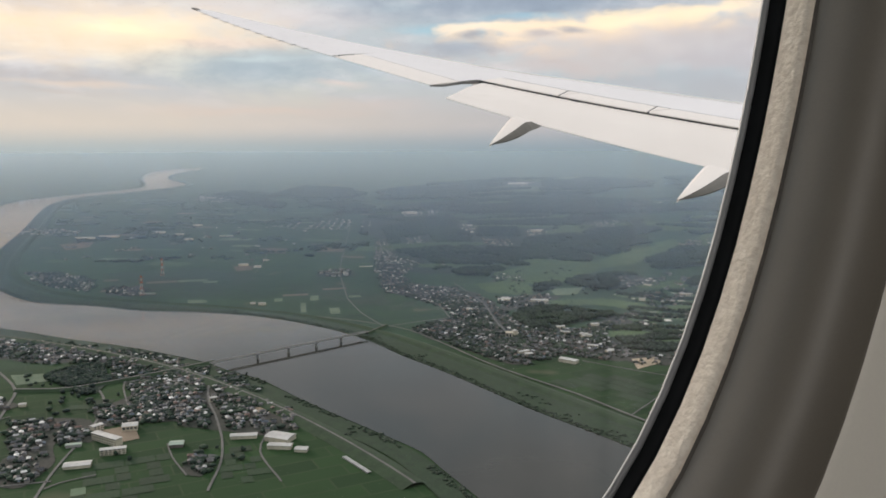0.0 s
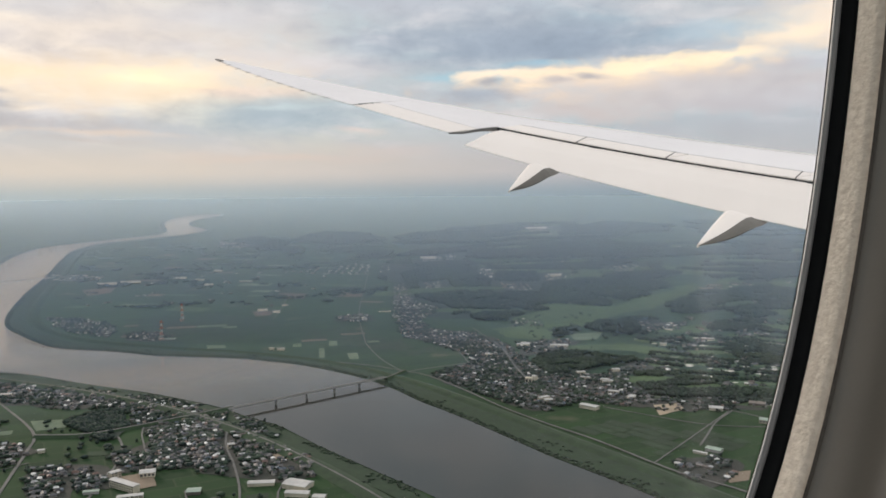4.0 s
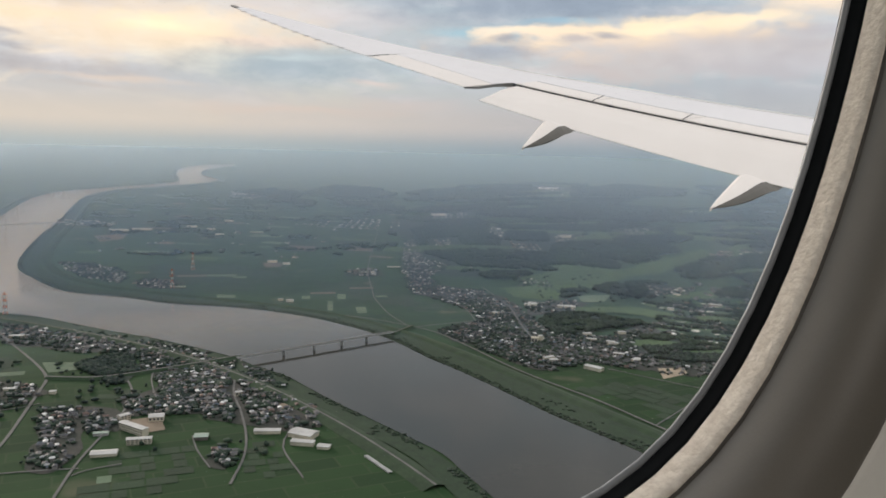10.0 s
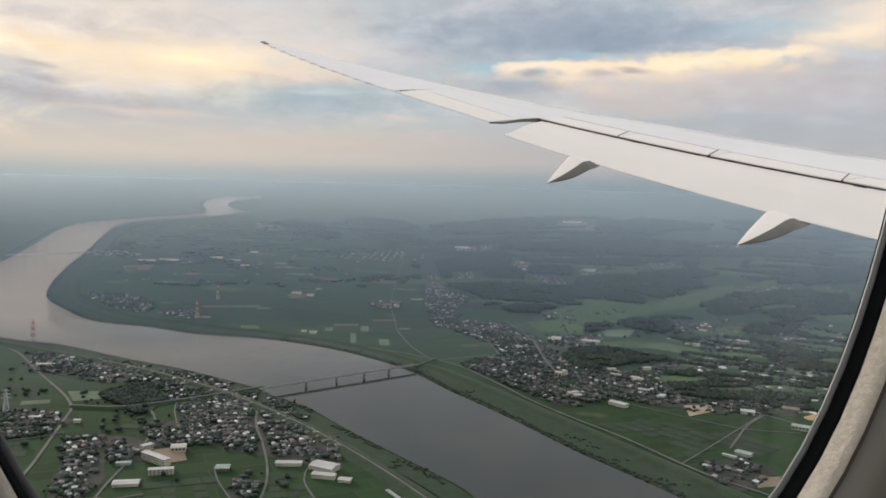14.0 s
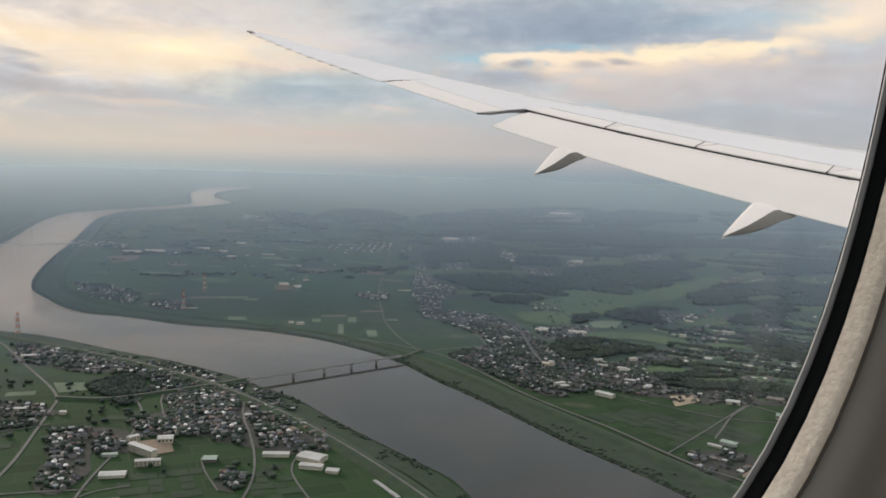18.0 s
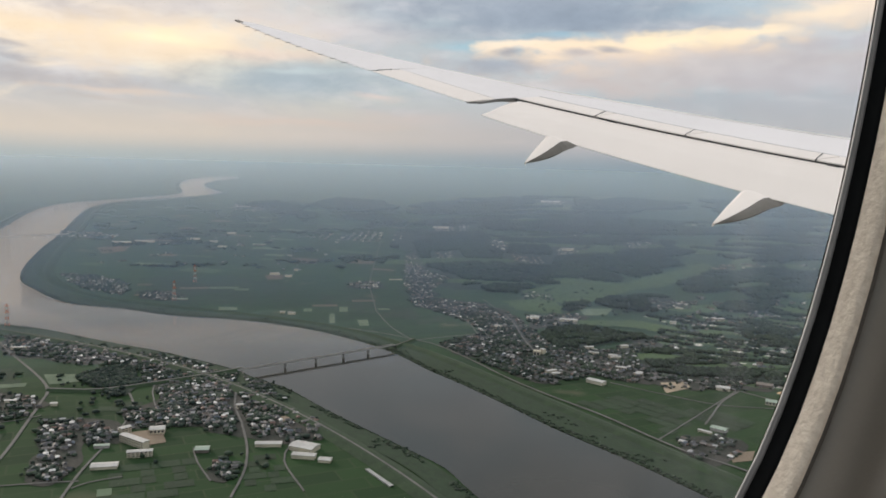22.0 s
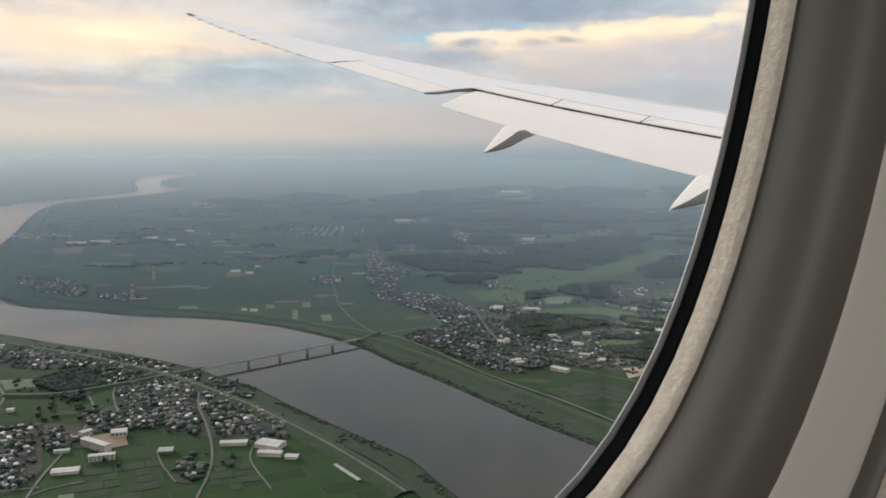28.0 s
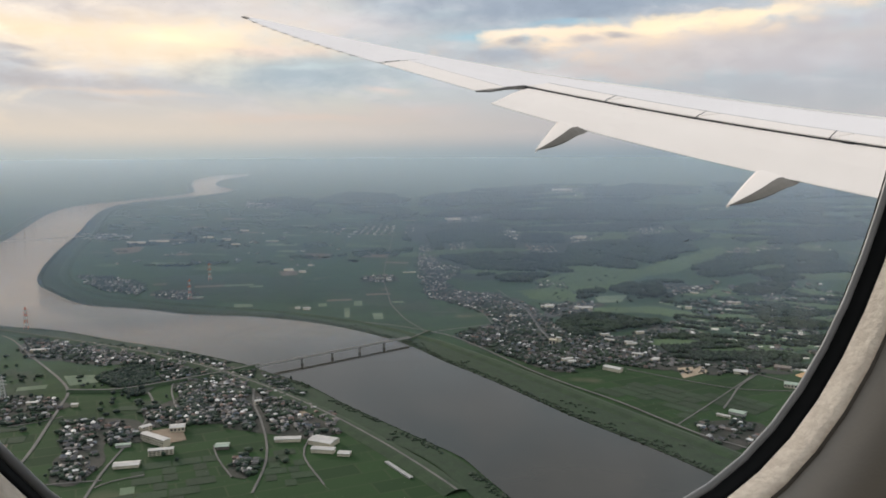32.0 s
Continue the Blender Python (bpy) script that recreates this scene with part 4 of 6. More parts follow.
VALLEYS = [[(386, 3135), (589, 3279), (777, 3253), (988, 3585), (1243, 3843), (1446, 4134), (1383, 3818), (1121, 3455), (965, 3268), (755, 3088), (646, 2922), (515, 2848), (382, 2963)],
           [(491, 2547), (670, 2549), (807, 2456), (984, 2434), (967, 2374), (772, 2346), (630, 2442), (490, 2470)],
           [(848, 2778), (1003, 2884), (1074, 2863), (1024, 2746), (896, 2740)],
           [(1666, 4306), (1835, 4437), (1592, 3864), (1480, 3925)],
           [(277, 2856), (416, 2916), (482, 2747), (435, 2635), (301, 2716)]]
FARMS = []


def sheet(name, poly, mat, z, cell, label):
    """A patch of the far plain in small cells, so that it lies close on the ground."""
    mids = fill(poly, cell, 0.0)
    quad = np.array([(-0.5, -0.5), (0.5, -0.5), (0.5, 0.5), (-0.5, 0.5)]) * cell
    ob = new(name, big_mesh(name, lay((mids[:, None, :] + quad[None]).reshape(-1, 2), z), np.arange(4 * len(mids)).reshape(-1, 4), (mat,)))
    ob.parent = ground
    return tagged(ob, label)


for poly in VALLEYS:
    sheet("meadow", ragged(poly, 16.0), meadow_mat, 3.0, 12.0, "pale green valley fields between the woods")
for w, poly in enumerate(WOODS):
    mid = np.mean(poly, axis=0)
    r = float(np.hypot(*mid))
    gap = max(6.0, r / 330)
    edge = ragged(poly, max(24.0, r / 60))
    cell = max(14.0, r / 90)
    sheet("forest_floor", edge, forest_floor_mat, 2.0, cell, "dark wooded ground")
    p = fill(edge, gap)
    keep = np.ones(len(p), bool)
    for k, ring in enumerate(clearings(edge, {0: 9, 2: 3, 3: 4, 10: 7, 11: 9, 18: 4, 5: 2, 13: 2, 14: 1}.get(w, 0), r)):
        patch("meadow", [tuple(q) for q in ring], meadow_mat, 3.4 + 0.12 * (k % 6), label="open meadow in the woods")
        keep &= ~inside(p, ring)
        FARMS += [(q[0], q[1]) for q in ring[::6] * 0.75 + ring.mean(0) * 0.25] if k % 3 else []
    for town, *_ in TOWNS:
        c = np.mean(town, axis=0)
        keep &= ~inside(p, (np.array(town) - c) * (1.7 if r > 2600 else 1.05) + c)
    for ring in VALLEYS:
        keep &= ~inside(p, ring)
    # gaps where the wood is thin
    keep &= np.array([noise.noise((q[0] / (r * 0.02), q[1] / (r * 0.02), 7.7)) > -0.36 for q in p])
    p = off_roads(p[keep], 10.0) if r < 2600 else p[keep]
    hill = np.array([noise.noise((q[0] / 260, q[1] / 260, 0.5)) for q in p])
    crowns("woodland", p, gap * 1.25, gap * 0.8 + 5 + 6 * np.maximum(0, hill), "dense dark green woodland in the haze")

# the far plain: odd fields and lines of copses
FAR_PLAIN = [(-2700, 6500), (-1750, 8600), (-700, 9000), (-250, 7000), (-120, 5200), (-150, 4300), (-150, 3500), (-900, 3400), (-1500, 3500), (-1850, 4400)]
for i, q in enumerate(fill(FAR_PLAIN, 330, 0.6)):
    a, w, d = radians(-12 + rng.uniform(-8, 8)), rng.uniform(70, 190), rng.uniform(40, 110)
    u, v = np.array([math.cos(a), math.sin(a)]) * w / 2, np.array([-math.sin(a), math.cos(a)]) * d / 2
    patch("field", [tuple(q + u + v), tuple(q - u + v), tuple(q - u - v), tuple(q + u - v)], (meadow_mat, field_mat, fallow_mat, meadow_mat, pale_field_mat)[i % 5], 1.3)
copse = fill(FAR_PLAIN, 34, 0.8)
copse = copse[[noise.noise((q[0] / 420, q[1] / 150, 8.2)) + 0.35 * noise.noise((q[0] / 90, q[1] / 60, 2.2)) > 0.36 for q in copse]]
crowns("far_copses", copse, 26.0, 11.0, "dark lines of copses on the far plain")

# hedges of trees: river edge, village groves, golf strips
edge_in = shift(inner, SIDE_IN * 7)
edge_out = shift(outer, SIDE_OUT * 7)
for line in (edge_in, edge_out):
    side = SIDE_IN if line is edge_in else SIDE_OUT
    thick = line is edge_in
    p = resample(line, 5200)
    p = shift(p, side * 4) + nrg.uniform(-7, 7, (5200, 2))
    wide = resample(shift(line, side * 26), 3600) + nrg.uniform(-22, 22, (3600, 2))
    p = np.vstack([p[[noise.noise((q[0] / 80, q[1] / 80, 2.0)) > (-0.75 if thick else 0.0) for q in p]],
                   wide[[noise.noise((q[0] / 60, q[1] / 60, 6.0)) > (0.28 if thick else 0.45) for q in wide]]])
    p = p[~inside(p, RIVER)]
    crowns("riverside_bushes", p, 5.6, 3.2, "dark scrub along the river bank", 1.0, bush_mat)

HALL_SPOTS = [(-509, 1367), (-478, 1401), (-519, 1262), (-384, 1345), (-275, 1374), (-206, 1347), (-166, 1309), (402, 1824)]
STREETS = [spline(p, 20) for p in ([(-288, 1156), (-292, 1264), (-311, 1365), (-347, 1482), (-389, 1600), (-417, 1740), (-431, 1857)], [(-804, 1670), (-698, 1674), (-599, 1737), (-517, 1802), (-439, 1871)],
                                  [(206, 2891), (243, 2703), (275, 2503), (282, 2283), (297, 2087)], [(-546, 1583), (-584, 1678), (-599, 1737)])]


def house_sites():
    sites = []
    for poly, gap, turn in TOWNS:
        poly = np.array(poly, float)
        c, s = math.cos(radians(turn)), math.sin(radians(turn))
        m = np.array([[c, s], [-s, c]])
        q = poly @ m.T
        gap = gap * 0.74
        gap2 = gap * 1.0
        for i, v in enumerate(np.arange(q[:, 1].min(), q[:, 1].max(), gap2)):
            for j, u in enumerate(np.arange(q[:, 0].min(), q[:, 0].max(), gap)):
                if i % 4 == 3 or j % 7 == 6:
                    continue                     # lanes
                p = np.array([u + rng.uniform(-7, 7), v + rng.uniform(-7, 7)]) @ m
                if rng.random() < 0.20 or not inside([p], poly)[0]:
                    continue
                if inside([p], RIVER)[0] or min(np.hypot(p[0] - a, p[1] - b) for a, b in HALL_SPOTS) < 46:
                    continue
                if min(np.hypot(*(st - p).T).min() for st in STREETS) < 13:
                    continue
                sites.append((p[0], p[1], turn + rng.choice((0, 90)) + rng.uniform(-6, 6), *((rng.uniform(10, 26), rng.uniform(8, 14), rng.uniform(4, 8)) if gap > 24 else (rng.uniform(6.2, 11.0), rng.uniform(5.2, 7.8), rng.uniform(3.2, 6.0)))))
    # farmsteads in the clearings and over the hill country
    spread = list(FARMS) + [tuple(q) for q in fill([(846, 2959), (1137, 3058), (1493, 3026), (977, 1949), (770, 1924), (669, 2199)], 62, 0.9)] + [tuple(q) for q in fill([(-1934, 4501), (-1108, 5127), (-507, 4959), (-356, 3515), (-1432, 3444)], 190, 0.9)]
    for x, y in spread:
        if rng.random() < 0.55:
            for _ in range(rng.choice((1, 2, 3))):
                sites.append((x + rng.uniform(-22, 22), y + rng.uniform(-22, 22), rng.uniform(0, 180), rng.uniform(9, 22), rng.uniform(7, 12), rng.uniform(3.5, 7.0)))
    return sites


def house_arrays(sites):
    """Joined houses: walls and gabled roofs with eaves, one island each."""
    wv, wf, rv, rf = [], [], [], []
    for x, y, a, w, d, h in sites:
        k = float(shrink(np.float64(x), np.float64(y)))
        c, s = math.cos(radians(a)), math.sin(radians(a))
        put = lambda u, v, z: ((x + u * c - v * s) * k, (y + u * s + v * c) * k, (z - H) * k)
        n = len(wv)
        wv += [put(u, v, z) for z in (0, h) for u, v in ((-w / 2, -d / 2), (w / 2, -d / 2), (w / 2, d / 2), (-w / 2, d / 2))]
        wf += [(n, n + 1, n + 5, n + 4), (n + 1, n + 2, n + 6, n + 5), (n + 2, n + 3, n + 7, n + 6), (n + 3, n, n + 4, n + 7)]
        n, e = len(rv), 0.7
        hh = h + d * 0.28
        rv += [put(-w / 2 - e, -d / 2 - e, h - 0.2), put(w / 2 + e, -d / 2 - e, h - 0.2), put(w / 2 + e, d / 2 + e, h - 0.2), put(-w / 2 - e, d / 2 + e, h - 0.2),
               put(-w / 2 + w * 0.12, 0, hh), put(w / 2 - w * 0.12, 0, hh)]
        rf += [(n, n + 1, n + 5, n + 4), (n + 2, n + 3, n + 4, n + 5), (n + 1, n + 2, n + 5, n + 5), (n + 3, n, n + 4, n + 4)]
    return wv, wf, rv, rf


for i, (poly, gap, turn) in enumerate(TOWNS):
    if math.hypot(*np.mean(poly, axis=0)) < 3200:
        patch("town_ground", [tuple(q) for q in ragged(poly, 14.0)], town_mat, 0.62 + 0.03 * i, label="gardens and yards between houses")

sites = house_sites()
sites.sort(key=lambda q: math.hypot(q[0], q[1]))
near_sites, far_sites = sites[:290], sites[290:]


def make_house(w, d, h, lower):
    """One house at the origin: wall, hipped roof, a lower wing, porch and windows."""
    base = new("house")
    base.empty_display_size = 1
    v, f = box_data(w, d, h)
    piece("wall", v, f, wall_mat, base)
    e, hh = 0.7, h + d * 0.28
    rv = [(-w / 2 - e, -d / 2 - e, h - 0.1), (w / 2 + e, -d / 2 - e, h - 0.1), (w / 2 + e, d / 2 + e, h - 0.1), (-w / 2 - e, d / 2 + e, h - 0.1),
          (-w * 0.36, 0, hh), (w * 0.36, 0, hh)]
    rv += [(x, y, z - 0.25) for x, y, z in rv[:4]]
    piece("roof", rv, [(0, 1, 5, 4), (2, 3, 4, 5), (1, 2, 5), (3, 0, 4), (0, 6, 7, 1), (1, 7, 8, 2), (2, 8, 9, 3), (3, 9, 6, 0), (6, 9, 8, 7)], roof_mat, base)
    if lower:
        v, f = box_data(w * 0.5, 3.2, h * 0.5)
        v = [(a + w * 0.15, b - d / 2 - 1.6, c) for a, b, c in v]
        piece("annexe", v, f, wall_mat, base)
        x0, x1, y0, y1 = w * 0.15 - w * 0.27, w * 0.15 + w * 0.27, -d / 2 - 3.6, -d / 2
        rv = [(x0, y0, h * 0.5), (x1, y0, h * 0.5), (x1, y1, h * 0.5 + 1.1), (x0, y1, h * 0.5 + 1.1), (x0, y0, h * 0.5 - 0.2), (x1, y0, h * 0.5 - 0.2), (x1, y1, h * 0.5), (x0, y1, h * 0.5)]
        piece("lean_to_roof", rv, [(0, 1, 2, 3), (7, 6, 5, 4), (0, 4, 5, 1), (1, 5, 6, 2), (2, 6, 7, 3), (3, 7, 4, 0)], roof_mat, base)
    return tagged(base, "small tiled-roof village house among gardens", "house", group="village houses")


KINDS = [make_house(w, d, h, lo) for w, d, h, lo in ((9.5, 7, 5.4, True), (8, 6.5, 5.6, False), (10.5, 7, 3.4, True), (7.5, 6, 5.2, True), (12, 7.5, 4.0, False))]
for i, (x, y, a, w, d, h) in enumerate(near_sites):
    src_house = KINDS[i % len(KINDS)]
    p = lay((x, y), 0.3)[0]
    if i < len(KINDS):
        src_house.matrix_basis = pose(*p, 0, 0, a)
    else:
        copy_thing(src_house, pose(*p, 0, 0, a))

wv, wf, rv, rf = house_arrays(far_sites)
far_village = tagged(new("distant_houses", big_mesh("distant_houses", np.array(wv), np.array(wf), (wall_mat_many,))),
                     "many small distant village houses", "houses", kind="stuff")
me = mesh_of("distant_roofs", rv, [tuple(dict.fromkeys(f)) for f in rf], (roof_mat_many,))
roofs = new("roof", me)
roofs.parent = far_village
tagged(roofs, "grey, brown and pale tiled roofs", kind="stuff")

# garden trees between the houses
gard = np.array([(x + nrg.uniform(-11, 11), y + nrg.uniform(-11, 11)) for x, y, *_ in sites for _ in range(3) if nrg.random() < 0.8])
clump = np.array([(x + nrg.uniform(-16, 16), y + nrg.uniform(-16, 16)) for x, y, *_ in sites for _ in range(4) if noise.noise((x / 55, y / 55, 4.4)) > 0.12])
crowns("village_groves", off_roads(clump, 9.0), 8.5, 7.5, "dark groves between village houses")
crowns("garden_trees", off_roads(gard, 8.0), 6.0, 5.0, "small dark garden trees between houses")


# ---------------------------------------------------------------- bridges
def beam(a, b, wide, tall, up=0.0):
    """Corners and faces of a straight beam from a to b, its top at their height."""
    a, b = Vector(a), Vector(b)
    d = (b - a).normalized()
    side = d.cross(Vector((0, 0, 1))).normalized() * wide / 2
    dn = Vector((0, 0, -tall))
    v = [a - side, a + side, b + side, b - side]
    v = v + [p + dn for p in v]
    return [tuple(p) for p in v], [(0, 1, 2, 3), (7, 6, 5, 4), (0, 4, 5, 1), (1, 5, 6, 2), (2, 6, 7, 3), (3, 7, 4, 0)]


def make_bridge(a, b, deck, wide, piers, label, tall=2.4):
    br = tagged(new("road_bridge"), label, "bridge")
    a, b = np.array(a, float), np.array(b, float)
    cuts = [0.0] + list(piers) + [1.0]
    k = float(shrink(*((a + b) / 2)))
    for u0, u1 in zip(cuts, cuts[1:]):
        p, q = lay(a + (b - a) * u0, deck)[0], lay(a + (b - a) * u1, deck)[0]
        v, f = beam(p, q, wide * k, tall * k)
        piece("girder", v, f, bridge_mat, br)
        v, f = beam(p + np.array([0, 0, 0.35 * k]), q + np.array([0, 0, 0.35 * k]), (wide - 2) * k, 0.3 * k)
        piece("roadway", v, f, asphalt, br)
        d = (b - a) / np.hypot(*(b - a))
        for s in (-1, 1):
            o = np.array([d[1], -d[0], 0]) * s * (wide / 2 - 0.3) * k
            v, f = beam(p + o + np.array([0, 0, 1.1 * k]), q + o + np.array([0, 0, 1.1 * k]), 0.3 * k, 0.9 * k)
            piece("parapet", v, f, concrete, br)
    for u in piers:
        c = lay(a + (b - a) * u, 0)[0]
        v, f = box_data(3.0 * k, 8 * k, (deck - tall) * k)
        ang = math.atan2(*(b - a)[::-1])
        m = Matrix.Translation(c) @ Matrix.Rotation(ang, 4, "Z")
        piece("pier", [tuple(m @ Vector(p)) for p in v], f, concrete, br)
        v, f = box_data(3.4 * k, 10 * k, 1.6 * k, (deck - tall - 1.6) * k)
        piece("pier_cap", [tuple(m @ Vector(p)) for p in v], f, concrete, br)
    return br


make_bridge((-432, 1812), (-84, 2098), 15, 11, (0.27, 0.46, 0.64, 0.81), "long grey girder bridge on concrete piers over the river", 1.7)
make_bridge((-2430, 4311), (-2054, 4592), 18, 12, (0.15, 0.3, 0.45, 0.6, 0.75, 0.9), "distant low road bridge over the river bend")
road([(-85, 2116), (-59, 2166), (-34, 2210)], 9, "road ramp at the bridge head", 8.0)


# ---------------------------------------------------------------- power pylons
def make_pylon(at, tall, banded, label):
    py = tagged(new("power_pylon"), label, "pylon", group="power pylons")
    k = float(shrink(*np.array(at, float)))
    foot = lay(at, 0.3)[0]
    turn = Matrix.Rotation(radians(20), 4, "Z")

    def bar(a, b, thick, mat, name):
        a, b = Vector(foot) + turn @ Vector(a) * k, Vector(foot) + turn @ Vector(b) * k
        d = (b - a)
        q = d.to_track_quat("Z", "Y").to_matrix().to_4x4()
        v, f = box_data(thick * k, thick * k, d.length)
        m = Matrix.Translation(a) @ q
        return [tuple(m @ Vector(p)) for p in v], f

    def join(name, bars, mat):
        vs, fs = [], []
        for v, f in bars:
            n = len(vs)
            vs += v
            fs += [tuple(i + n for i in q) for q in f]
        piece(name, vs, fs, mat, py)

    levels = 7
    hw = lambda u: 5.2 * (1 - u) ** 1.15 + 0.9
    for i in range(levels):
        u0, u1 = i / levels, (i + 1) / levels
        w0, w1, z0, z1 = hw(u0), hw(u1), u0 * tall, u1 * tall
        c = ((-1, -1), (1, -1), (1, 1), (-1, 1))
        bars = []
        for (x, y), (x2, y2) in zip(c, c[1:] + c[:1]):
            bars.append(bar((x * w0, y * w0, z0), (x * w1, y * w1, z1), 0.75, None, ""))
            bars.append(bar((x * w0, y * w0, z0), (x2 * w1, y2 * w1, z1), 0.4, None, ""))
            bars.append(bar((x2 * w0, y2 * w0, z0), (x * w1, y * w1, z1), 0.4, None, ""))
        join("tower_section", bars, (pylon_red if i % 2 == 0 else pylon_white) if banded else pylon_white)
    for z, w in ((0.62, 9), (0.76, 8), (0.90, 7)):
        b = [bar((-w, 0, z * tall), (w, 0, z * tall), 0.8, None, ""), bar((-w, 0, z * tall), (0, 0, z * tall + 3), 0.5, None, ""), bar((w, 0, z * tall), (0, 0, z * tall + 3), 0.5, None, "")]
        join("cross_arm", b, pylon_red if banded else pylon_white)
    return py


make_pylon((-915, 3124), 70, True, "red and white banded lattice power pylon in the fields")
make_pylon((-871, 2729), 70, True, "red and white banded lattice power pylon by the levee")
make_pylon((-1203, 2272), 66, True, "red and white banded lattice power pylon on the river bank")


# ---------------------------------------------------------------- larger buildings
def make_hall(at, w, d, h, turn, roof, wall, label, kind="shed", rows=0):
    """A hall with a low gabled or flat roof, windows in rows along its long walls."""
    w, d = w * 0.88, d * 0.88
    k = float(shrink(*np.array(at, float)))
    b = tagged(new(kind), label, kind.replace("_", " "))
    b.matrix_basis = pose(*lay(at, 0.3)[0], 0, 0, turn)
    v, f = box_data(w * k, d * k, h * k)
    piece("wall", v, f, wall, b)
    e = 0.8 * k
    x, y, z, r = w * k / 2 + e, d * k / 2 + e, h * k + 0.05, (h + d * 0.10) * k
    rv = [(-x, -y, z), (x, -y, z), (x, y, z), (-x, y, z), (-x, 0, r), (x, 0, r), (-x, -y, z - 0.4 * k), (x, -y, z - 0.4 * k), (x, y, z - 0.4 * k), (-x, y, z - 0.4 * k)]
    piece("roof", rv, [(0, 1, 5, 4), (2, 3, 4, 5), (1, 2, 5), (3, 0, 4), (0, 6, 7, 1), (1, 7, 8, 2), (2, 8, 9, 3), (3, 9, 6, 0), (6, 9, 8, 7)], roof, b)
    for row in range(rows):
        n = max(2, int(w / 6))
        for i in range(n):
            for s in (-1, 1):
                cx = (-w / 2 + (i + 0.5) * w / n) * k
                cz = (h * (row + 0.35) / rows) * k
                v, f = box_data(w / n * 0.62 * k, 0.3 * k, h / rows * 0.42 * k, cz)
                piece("window", [(p[0] + cx, p[1] + s * d * k / 2, p[2]) for p in v], f, window_dark, b)
    return b


make_hall((-509, 1367), 74, 15, 13, -34, white_roof, school_wall, "long cream three-storey school block with dark windows", "school_building", 3)
make_hall((-480, 1313), 46, 13, 10, 14, white_roof, school_wall, "cream school wing with rows of dark windows", "school_building", 3)
make_hall((-546, 1422), 22, 13, 12, 50, white_roof, school_wall, "cream school end block", "school_building", 3)
make_hall((-490, 1430), 30, 24, 9, 14, white_roof, school_wall, "pale school gymnasium beside the yard", "gymnasium", 1)
def town_hall(at, w, d, h, turn, roof, lb):
    make_hall(at, w, d, h, turn, roof, wall_mat if roof is green_roof else school_wall, lb, "hall" if w > 30 else "shed", 1 if h > 8 and w < 60 else 0)


town_hall((-209, 1361), 52, 34, 8, -24, white_roof, "large white-roofed factory hall by the river")
town_hall((-204, 1321), 46, 16, 7, -8, white_roof, "white-roofed factory annexe beside the hall")
town_hall((-166, 1307), 24, 16, 5, -8, white_roof, "small white factory shed")
town_hall((-275, 1374), 52, 16, 6, 4, white_roof, "long pale warehouse in the town")
town_hall((-383, 1342), 26, 22, 6, 8, green_roof, "pale green roofed hall in the rice fields")
town_hall((-519, 1262), 46, 22, 5, 12, white_roof, "low white greenhouse block in rice fields")
town_hall((-559, 1349), 28, 10, 5, 12, green_roof, "pale green roofed shed by the school")
town_hall((-374, 1579), 15, 10, 9, 20, white_roof, "white block of flats above tiled roofs")
town_hall((401, 1819), 50, 20, 8, -42, white_roof, "white flat hall at the edge of town")
town_hall((493, 2052), 24, 14, 12, -30, white_roof, "white block of flats above tiled roofs")
town_hall((489, 1942), 30, 12, 9, -20, white_roof, "white building among tiled town roofs")
town_hall((525, 1901), 16, 12, 8, -20, white_roof, "white building among tiled town roofs")
town_hall((689, 1789), 34, 22, 7, -20, white_roof, "pale grey factory hall below the hills")
town_hall((456, 2531), 60, 26, 8, -12, white_roof, "wide white store building")
town_hall((346, 2558), 46, 20, 7, -12, white_roof, "long pale store building")
town_hall((294, 2062), 20, 16, 16, -20, school_wall, "tall pinkish block of flats")
town_hall((307, 1900), 34, 12, 8, 30, white_roof, "pale town hall among houses")
town_hall((451, 2094), 30, 10, 8, -20, white_roof, "white building among tiled town roofs")
town_hall((-1039, 2012), 40, 14, 7, 10, white_roof, "long white shed by the road")
town_hall((-838, 1586), 26, 10, 5, 8, white_roof, "white farm shed on the plain")
town_hall((-744, 1570), 14, 10, 6, 8, white_roof, "white farmhouse beside the road")
town_hall((-649, 3365), 46, 24, 8, 8, white_roof, "white farm halls in the plain")
town_hall((-582, 3315), 34, 18, 8, 8, white_roof, "white farm hall in the plain")
town_hall((-435, 2541), 26, 14, 7, 0, white_roof, "white pump house on the levee")
town_hall((-467, 2555), 18, 10, 6, 0, white_roof, "white shed on the levee")
town_hall((-250, 3146), 50, 12, 5, 0, green_roof, "row of pale green farm sheds")
town_hall((-209, 3141), 20, 12, 6, 0, white_roof, "white farm shed on the plain")
town_hall((-133, 3302), 60, 8, 4, 10, white_roof, "long pale greenhouse on the plain")
town_hall((-580, 3500), 20, 12, 7, 0, white_roof, "white farm shed on the plain")
town_hall((-1675, 4368), 110, 30, 9, 5, white_roof, "distant white works on the plain")
town_hall((-1572, 4430), 120, 26, 9, 0, white_roof, "distant white works on the plain")
town_hall((-1360, 4620), 80, 26, 9, 0, white_roof, "distant white works on the plain")
town_hall((-1215, 4509), 50, 26, 9, 0, white_roof, "distant white works on the plain")
town_hall((-938, 4416), 80, 24, 8, 0, green_roof, "distant pale works on the plain")
town_hall((-1108, 4283), 50, 20, 8, 0, white_roof, "distant white works on the plain")
town_hall((-1235, 5007), 60, 20, 8, 0, white_roof, "distant white works on the plain")
